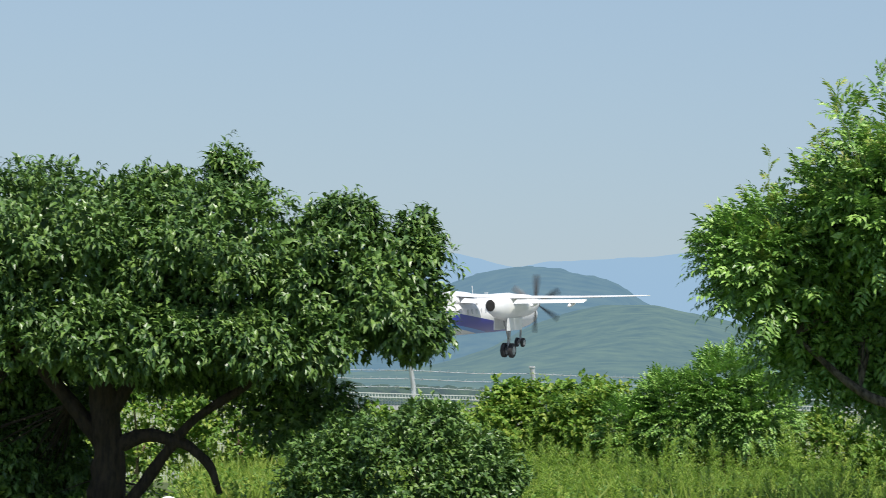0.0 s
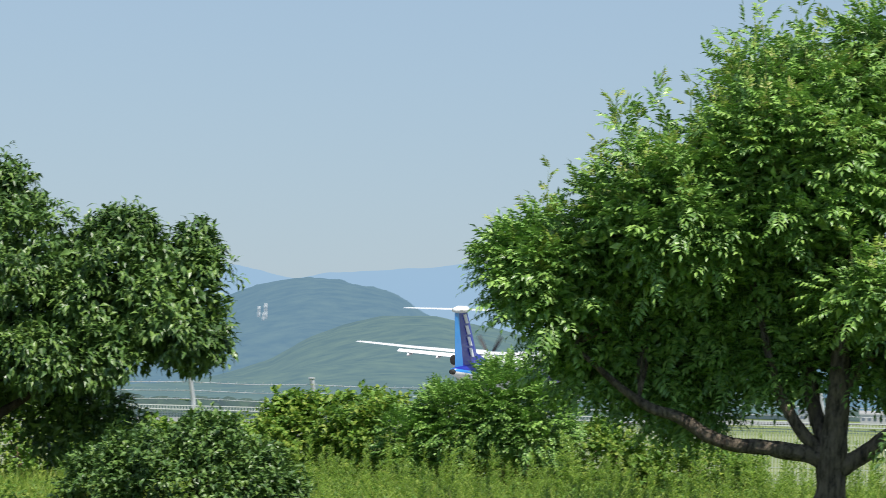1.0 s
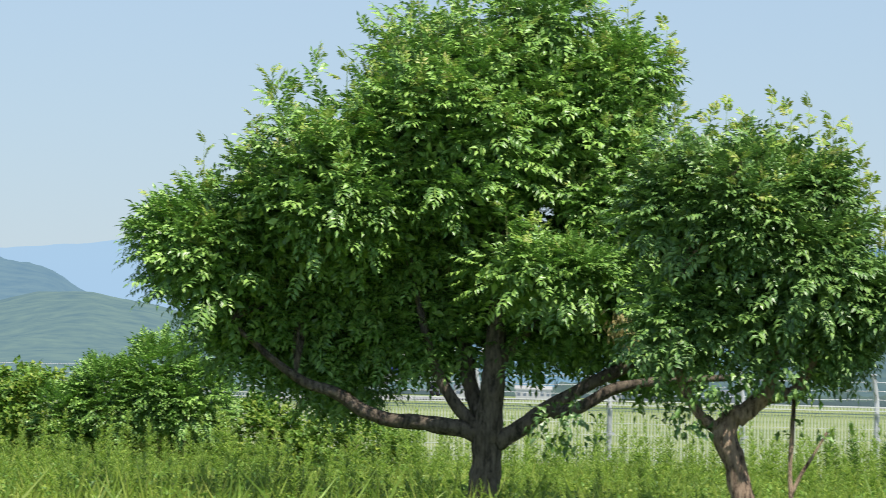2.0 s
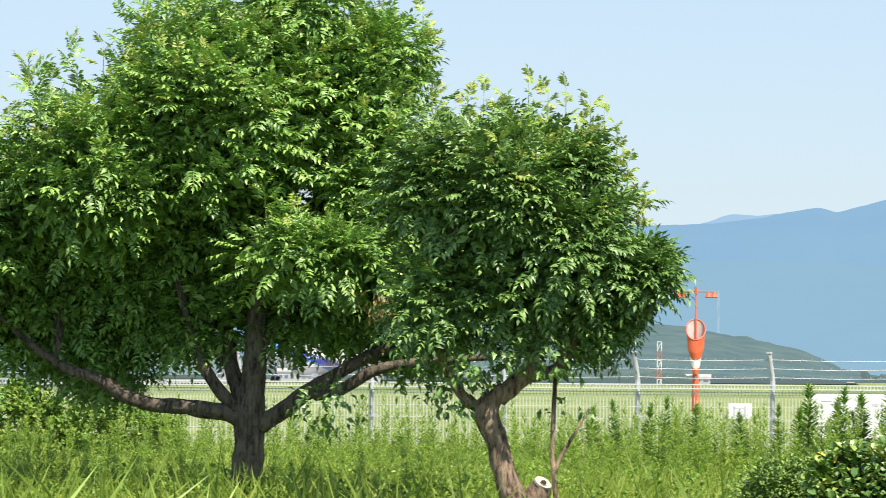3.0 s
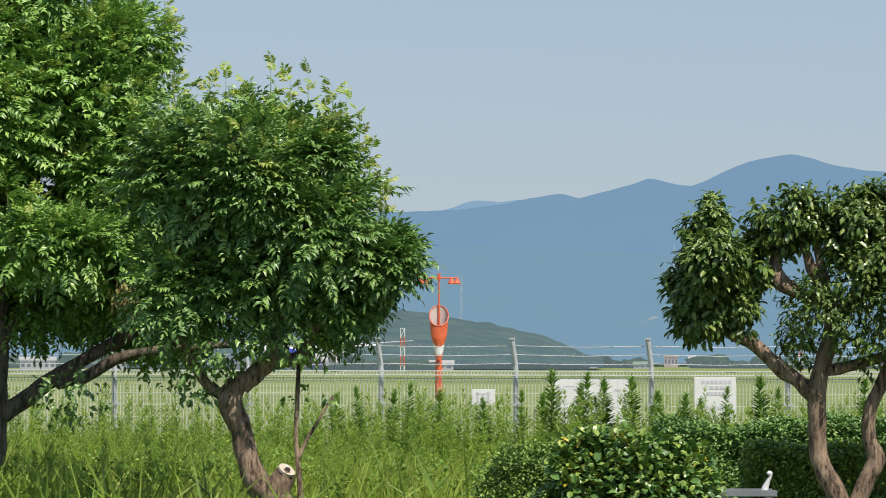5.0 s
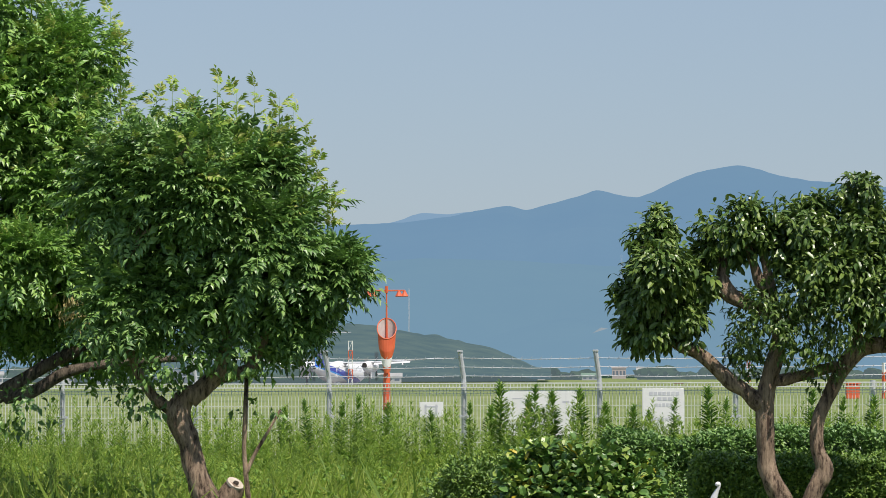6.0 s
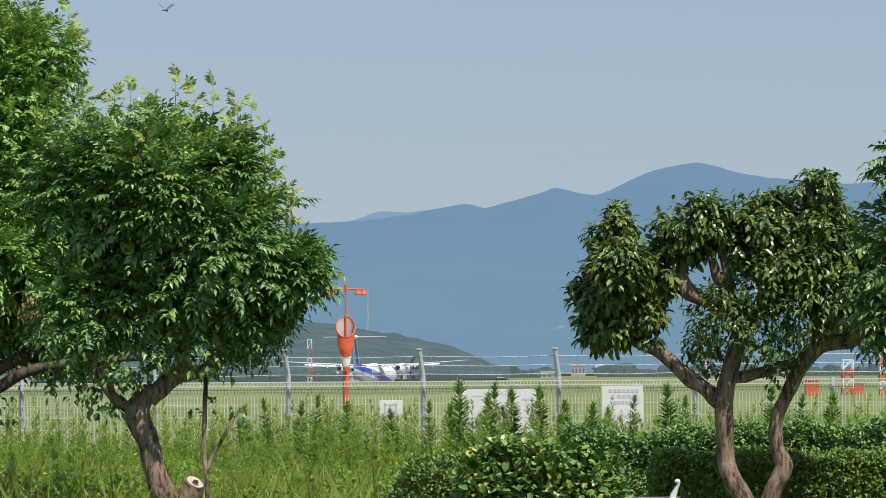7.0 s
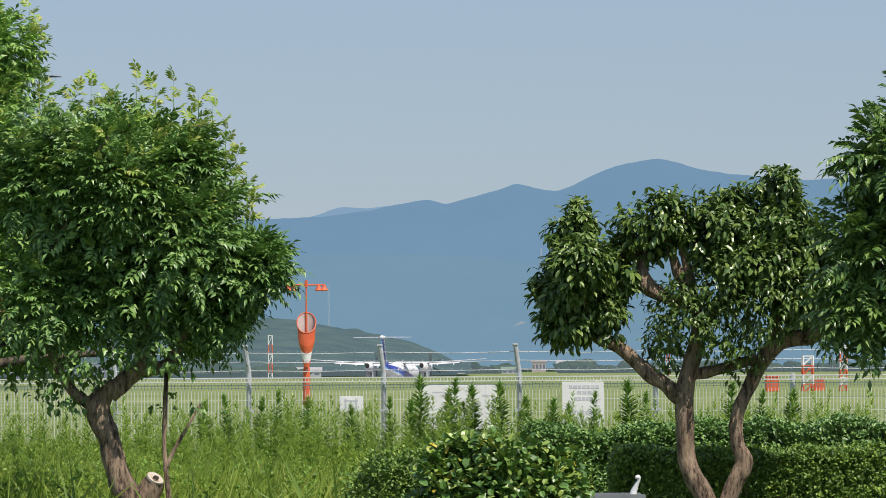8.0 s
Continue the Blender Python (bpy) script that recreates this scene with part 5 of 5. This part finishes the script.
tagged(new("low_weeds", mesh_of("low_weeds", *low, M["leaf_vine"])), "low broad-leaved weeds among the grass", "weeds", kind="stuff")

# ---- the aircraft ----
def ring(y, zc, rx, rz, n=24, x=0.0):
    return [(x + rx * math.cos(a), y, zc + rz * math.sin(a)) for a in np.linspace(0, 2 * math.pi, n + 1)[:-1]]


def foil(x, y_lead, chord, z, thick, n=7):
    """A wing section in the plane of x."""
    top, low = [], []
    for i in range(n + 1):
        c = i / n
        h = thick * (1.48 * math.sqrt(c) - 0.63 * c - 1.76 * c * c + 1.42 * c ** 3 - 0.51 * c ** 4)
        top.append((x, y_lead - chord * c, z + h * 0.6))
        low.append((x, y_lead - chord * c, z - h * 0.4))
    return top + low[-2:0:-1]


def fin_section(z, y_lead, chord, thick, a=0.0, b=1.0, n=6):
    cs = [a + (b - a) * i / n for i in range(n + 1)]
    h = lambda c: max(thick * (1.48 * math.sqrt(c) - 0.63 * c - 1.76 * c * c + 1.42 * c ** 3 - 0.51 * c ** 4) * 0.5, 0.012)
    return [(h(c), y_lead - chord * c, z) for c in cs] + [(-h(c), y_lead - chord * c, z) for c in reversed(cs)]


def wheel(parent, x, y, z, r, w):
    bm = bmesh.new()
    prof = [(-w / 2, r * 0.6), (-w / 2, r * 0.9), (-w * 0.35, r), (w * 0.35, r), (w / 2, r * 0.9), (w / 2, r * 0.6)]
    loft(bm, [[(x + px, y + pr * math.cos(a), z + pr * math.sin(a)) for a in np.linspace(0, 2 * math.pi, 21)[:-1]] for px, pr in prof])
    t = part("tyre", bm, M["rubber"], parent, "black tyre", smooth=False)
    bm = bmesh.new()
    loft(bm, [[(x + px, y + pr * math.cos(a), z + pr * math.sin(a)) for a in np.linspace(0, 2 * math.pi, 17)[:-1]] for px, pr in ((-w / 2 - 0.01, r * 0.5), (-w / 2 - 0.012, r * 0.58), (w / 2 + 0.012, r * 0.58), (w / 2 + 0.01, r * 0.5))])
    part("rim", bm, M["steel"], t, "grey wheel rim")


def aircraft():
    t = thing("aircraft", *on_runway(240), 0, "white and blue twin-propeller airliner landing, wheels down", "aircraft", rz=-HEAD)
    st = [(16.0, 2.2, 0.04, 0.04), (15.7, 2.25, 0.4, 0.38), (15.0, 2.32, 0.74, 0.7), (14.0, 2.45, 1.02, 1.0), (12.6, 2.56, 1.26, 1.25), (11.0, 2.6, 1.345, 1.345), (6, 2.6, 1.345, 1.345), (1, 2.6, 1.345, 1.345), (-4.5, 2.6, 1.345, 1.345), (-6.5, 2.65, 1.3, 1.28), (-8.5, 2.78, 1.18, 1.12), (-10.5, 2.95, 0.98, 0.92), (-12.5, 3.12, 0.74, 0.7), (-14.5, 3.28, 0.5, 0.48), (-16.0, 3.38, 0.3, 0.28)]
    part("fuselage", loft(bmesh.new(), [ring(*s) for s in st]), M["livery"], t, "white fuselage with a dark blue band", smooth=True)
    part("tail_cone", loft(bmesh.new(), [ring(-15.98, 3.38, 0.24, 0.22, 16), ring(-16.35, 3.4, 0.2, 0.18, 16), ring(-16.4, 3.4, 0.12, 0.1, 16)]), M["soot"], t, "dark tail cone")
    part("wing_fairing", loft(bmesh.new(), [ring(3.6, 3.6, 0.3, 0.2, 16), ring(2.6, 3.72, 1.0, 0.5, 16), ring(0.5, 3.75, 1.15, 0.6, 16), ring(-1.6, 3.7, 1.05, 0.5, 16), ring(-3.6, 3.6, 0.4, 0.25, 16)]), M["white"], t, smooth=True)
    part("belly_fairing", box(bmesh.new(), -0.75, 0.75, -4.6, -2.2, 0.95, 1.5, 0.12), M["white"], t)
    for sg in (1, -1):
        part("wing", loft(bmesh.new(), [foil(sg * x, y, c, z, h) for x, y, c, z, h in ((0.0, 1.9, 2.9, 4.05, 0.5), (4.4, 1.9, 2.85, 4.08, 0.45), (9.5, 1.5, 2.0, 4.36, 0.3), (13.9, 1.15, 1.3, 4.66, 0.18), (14.25, 0.9, 0.9, 4.69, 0.08))]), M["white"], t, "long white wing")
        for x0, x1, c0, c1, y0, y1, z0, z1 in ((1.5, 3.7, 0.85, 0.85, -1.0, -1.0, 3.95, 3.95), (5.3, 10.2, 0.8, 0.6, -0.9, -0.5, 4.04, 4.26)):
            bm = bmesh.new()
            rings = []
            for x, c, y, z in ((x0, c0, y0, z0), (x1, c1, y1, z1)):
                rings.append([(sg * x, p[1], z + (p[2] - z) + (p[1] - y) * 0.32) for p in foil(x, y, c, z, 0.16)])
            part("flap", loft(bm, rings), M["white"], t, "lowered white flap")
        for x, y, z in ((6.6, -1.0, 3.88), (9.2, -0.7, 3.98), (2.6, -1.2, 3.85)):
            part("flap_fairing", loft(bmesh.new(), [ring(y + 0.7, z, 0.03, 0.03, 10, sg * x), ring(y + 0.3, z - 0.02, 0.13, 0.16, 10, sg * x), ring(y - 0.4, z - 0.12, 0.12, 0.16, 10, sg * x), ring(y - 0.8, z - 0.18, 0.03, 0.04, 10, sg * x)]), M["white"], t, smooth=True)
        x = sg * 4.4
        nac = part("nacelle", loft(bmesh.new(), [ring(*s, 18, x) for s in ((4.75, 3.55, 0.3, 0.34), (4.4, 3.52, 0.46, 0.55), (3.4, 3.5, 0.56, 0.72), (1.5, 3.48, 0.62, 0.85), (-0.8, 3.4, 0.62, 0.9), (-2.4, 3.5, 0.52, 0.72), (-3.6, 3.62, 0.36, 0.46))]), M["white"], t, "white engine nacelle", smooth=True)
        part("exhaust", loft(bmesh.new(), [ring(-3.3, 3.65, 0.38, 0.42, 16, x), ring(-3.64, 3.66, 0.34, 0.4, 16, x), ring(-3.66, 3.66, 0.2, 0.2, 16, x)]), M["soot"], nac, "sooty exhaust")
        part("gear_door", box(bmesh.new(), x - 0.5, x - 0.46, -1.6, 1.2, 1.9, 2.75, 0.01), M["white"], nac)
        part("gear_door", box(bmesh.new(), x + 0.46, x + 0.5, -1.6, 1.2, 1.9, 2.75, 0.01), M["white"], nac)
        bm = bmesh.new()
        rod(bm, (x, 0.0, 0.5), (x, 0.15, 2.9), 0.11, 10)
        rod(bm, (x, 0.05, 1.2), (x, -1.2, 2.8), 0.06, 8)
        rod(bm, (x - 0.32, 0, 0.5), (x + 0.32, 0, 0.5), 0.07, 8)
        gear = part("main_gear", bm, M["steel"], t, "grey main landing gear leg")
        wheel(gear, x - 0.27, 0, 0.5, 0.5, 0.3)
        wheel(gear, x + 0.27, 0, 0.5, 0.5, 0.3)
        for i in range(20):
            y = -5.6 + i * 0.82
            if -1.0 < y < -0.4:
                continue
            rx = 1.345 if y > -4.5 else 1.345 - (abs(y) - 4.5) * 0.03
            part("cabin_window", box(bmesh.new(), sg * (rx * 0.967) - 0.02, sg * (rx * 0.967) + 0.02, y - 0.13, y + 0.13, 2.78, 3.14, 0.015), M["window"], t)
        bm = bmesh.new()
        for y0, y1, z0, z1 in ((-7.2, -7.12, 2.1, 3.5), (-6.35, -6.27, 2.1, 3.5), (-7.2, -6.27, 3.45, 3.52)):
            box(bm, sg * 1.225 - 0.04, sg * 1.225 + 0.05, y0, y1, z0, z1)
        part("door_frame", bm, M["white"], t, "white cabin door outline")
    # tail
    lo, hi = (3.5, -9.9, 5.6, 0.42), (8.0, -13.1, 2.75, 0.26)
    part("fin", loft(bmesh.new(), [fin_section(*lo, 0.0, 0.7), fin_section(*hi, 0.0, 0.7)]), M["blue"], t, "dark blue tail fin")
    part("rudder", loft(bmesh.new(), [fin_section(*lo, 0.7, 1.0), fin_section(*hi, 0.7, 1.0)]), M["cyan"], t, "light blue rudder")
    part("dorsal_fillet", loft(bmesh.new(), [[(0.12, -7.5, 3.7), (-0.12, -7.5, 3.7), (0, -7.5, 3.8)], [(0.2, -10.6, 3.6), (-0.2, -10.6, 3.6), (0, -10.9, 4.7)]]), M["blue"], t)
    for sg in (1, -1):
        for k in range(4):
            z = 4.4 + k * 0.88
            f = (z + 0.3 - 3.5) / 4.5
            y = -9.9 - 3.2 * f - (5.6 - 2.85 * f) * 0.34
            h = 0.21 - 0.08 * f
            bm = bmesh.new()
            loft(bm, [[(sg * (h + 0.012), y + dy, z + dz) for dy, dz in ((0.7, 0.0), (0.1, 0.0), (-0.5, 0.7), (0.1, 0.7))], [(sg * (h - 0.06), y + dy, z + dz) for dy, dz in ((0.7, 0.0), (0.1, 0.0), (-0.5, 0.7), (0.1, 0.7))]])
            part("fin_marking", bm, M["white"], t, "white slanted marking")
    for sg in (1, -1):
        part("tailplane", loft(bmesh.new(), [foil(sg * x, y, c, 8.12, h, 6) for x, y, c, h in ((0.0, -13.3, 2.1, 0.28), (4.45, -13.75, 1.35, 0.16), (4.66, -14.0, 0.9, 0.06))]), M["white"], t, "white tailplane")
    part("tail_bullet", loft(bmesh.new(), [ring(-12.7, 8.1, 0.1, 0.1, 14), ring(-13.3, 8.12, 0.3, 0.26, 14), ring(-15.0, 8.14, 0.34, 0.3, 14), ring(-16.0, 8.14, 0.2, 0.18, 14)]), M["white"], t, smooth=True)
    bm = bmesh.new()
    rod(bm, (0, 13.6, 0.35), (0, 13.7, 1.6), 0.08, 8)
    rod(bm, (-0.28, 13.6, 0.33), (0.28, 13.6, 0.33), 0.05, 8)
    gear = part("nose_gear", bm, M["steel"], t, "grey nose gear leg")
    wheel(gear, -0.22, 13.6, 0.33, 0.33, 0.2)
    wheel(gear, 0.22, 13.6, 0.33, 0.33, 0.2)
    bm = bmesh.new()
    rod(bm, (0, 4.2, 3.9), (0, 4.0, 4.6), 0.03, 6)
    part("antenna", bm, M["white"], t)
    props = []
    for sg in (1, -1):
        bm = bmesh.new()
        loft(bm, [ring(y, 0.0, r, r, 16) for y, r in ((-0.25, 0.3), (0.1, 0.29), (0.4, 0.2), (0.6, 0.04))])
        p = part("propeller", bm, M["steel"], t, "six-bladed dark propeller", smooth=True)
        for k in range(6):
            a = 2 * math.pi * k / 6
            bm = bmesh.new()
            rings = []
            for r, c, tw in ((0.25, 0.12, 1.0), (0.7, 0.3, 0.8), (1.4, 0.34, 0.6), (1.9, 0.26, 0.5), (2.05, 0.1, 0.48)):
                rings.append([Vector((c / 2 * sx * math.cos(tw) - 0.02 * sy * math.sin(tw), c / 2 * sx * math.sin(tw) + 0.02 * sy * math.cos(tw), r)) for sx, sy in ((1, 0), (0, 1), (-1, 0), (0, -1))])
            part("blade", loft(bm, rings), M["blade"], p, "dark propeller blade", at=Matrix.Rotation(a, 4, "Y"))
        props.append((p, sg))
    return t, props


plane, propellers = aircraft()

# ---- the dragonfly ----
def dragonfly():
    t = thing("dragonfly", -2, 16, 3, "dark dragonfly flying above the trees", "dragonfly")
    bm = bmesh.new()
    tube(bm, [(0, 0.012, 0, 0.003), (0, 0.006, 0, 0.0042), (0, -0.006, 0, 0.004), (0, -0.012, 0, 0.002), (0, -0.03, -0.002, 0.0018), (0, -0.045, -0.003, 0.0012)], 8, 3)
    part("body", bm, M["insect"], t)
    ws = []
    for name, y in (("fore_wing", 0.003), ("hind_wing", -0.006)):
        for sg in (1, -1):
            bm = bmesh.new()
            loft(bm, [[(sg * x, yy, z) for yy, z in ((w / 2, 0.0), (0, 0.0006), (-w / 2, 0.0), (0, -0.0006))] for x, w in ((0.002, 0.004), (0.015, 0.009), (0.032, 0.01), (0.041, 0.003))])
            w = part(name, bm, M["insect_wing"], t, "thin smoky wing", at=pose(0, y, 0.003))
            ws.append((w, sg, y))
    return t, ws


insect, insect_wings = dragonfly()


# ---- what moves ----
def motions():
    heights = ((0.0, 3.7), (0.5, 2.25), (1.0, 1.45), (1.5, 0.8), (2.0, 0.3), (2.5, 0.02), (3.0, 0.0), (8.1, 0.0))
    noses = ((0.0, 3.2), (1.5, 3.2), (2.2, 2.6), (3.2, 0.3), (4.0, 0.0), (8.1, 0.0))
    rows = []
    for i in range(17):
        t = i * 0.5
        u = 306.7 + 56.6 * t - 2.0 * max(0.0, 1 - t / 4.5) - 2.0 * max(0.0, 1 - 2 * t)
        z = float(np.interp(t, [h[0] for h in heights], [h[1] for h in heights]))
        nose = float(np.interp(t, [h[0] for h in noses], [h[1] for h in noses]))
        x, y = on_runway(u)
        z += land(math.hypot(x, y)) * min(1.0, max(0.0, (t - 1.0) / 1.5))
        rows.append((t, pose(x, y, z + 0.06, nose, 1.5 * max(0.0, 1 - t / 2.0), 1.5 * max(0.0, 1 - t / 2.5) - HEAD)))
    walk(plane, rows)
    for p, sg in propellers:
        walk(p, [(i / FPS, pose(sg * 4.4, 4.95, 3.55, 0, (i * 77.0) % 360, 0)) for i in range(8 * FPS + 1)])
    # the insect crosses from above, turns and drifts back
    flight = INSECT
    walk(insect, [(t, pose(x, y, z, 0, 0, rz)) for t, x, y, z, rz in flight])
    for w, sg, y in insect_wings:
        walk(w, [(i / 10, pose(0, y, 0.003, 0, sg * (-14 + 26 * math.sin(i * 2.3 + (0.8 if y < 0 else 0))), 0)) for i in range(81)])


INSECT = [
    (0.0, -5.000, 19.4, 6.200, -20),
    (6.0, -2.000, 19.4, 4.400, -20),
    (6.7, -0.643, 19.4, 3.379, -20),
    (7.0, -0.523, 19.4, 3.159, -20),
    (7.1, -0.471, 19.4, 3.105, -20),
    (7.2, -0.377, 19.4, 3.062, -20),
    (7.3, -0.297, 19.4, 3.047, -20),
    (7.4, -0.236, 19.4, 3.013, -20),
    (7.5, -0.270, 19.4, 2.982, 40),
    (7.6, -0.409, 19.4, 2.962, 40),
    (7.7, -0.528, 19.4, 2.935, 40),
    (8.0, -0.828, 19.4, 2.875, 60),
]
motions()
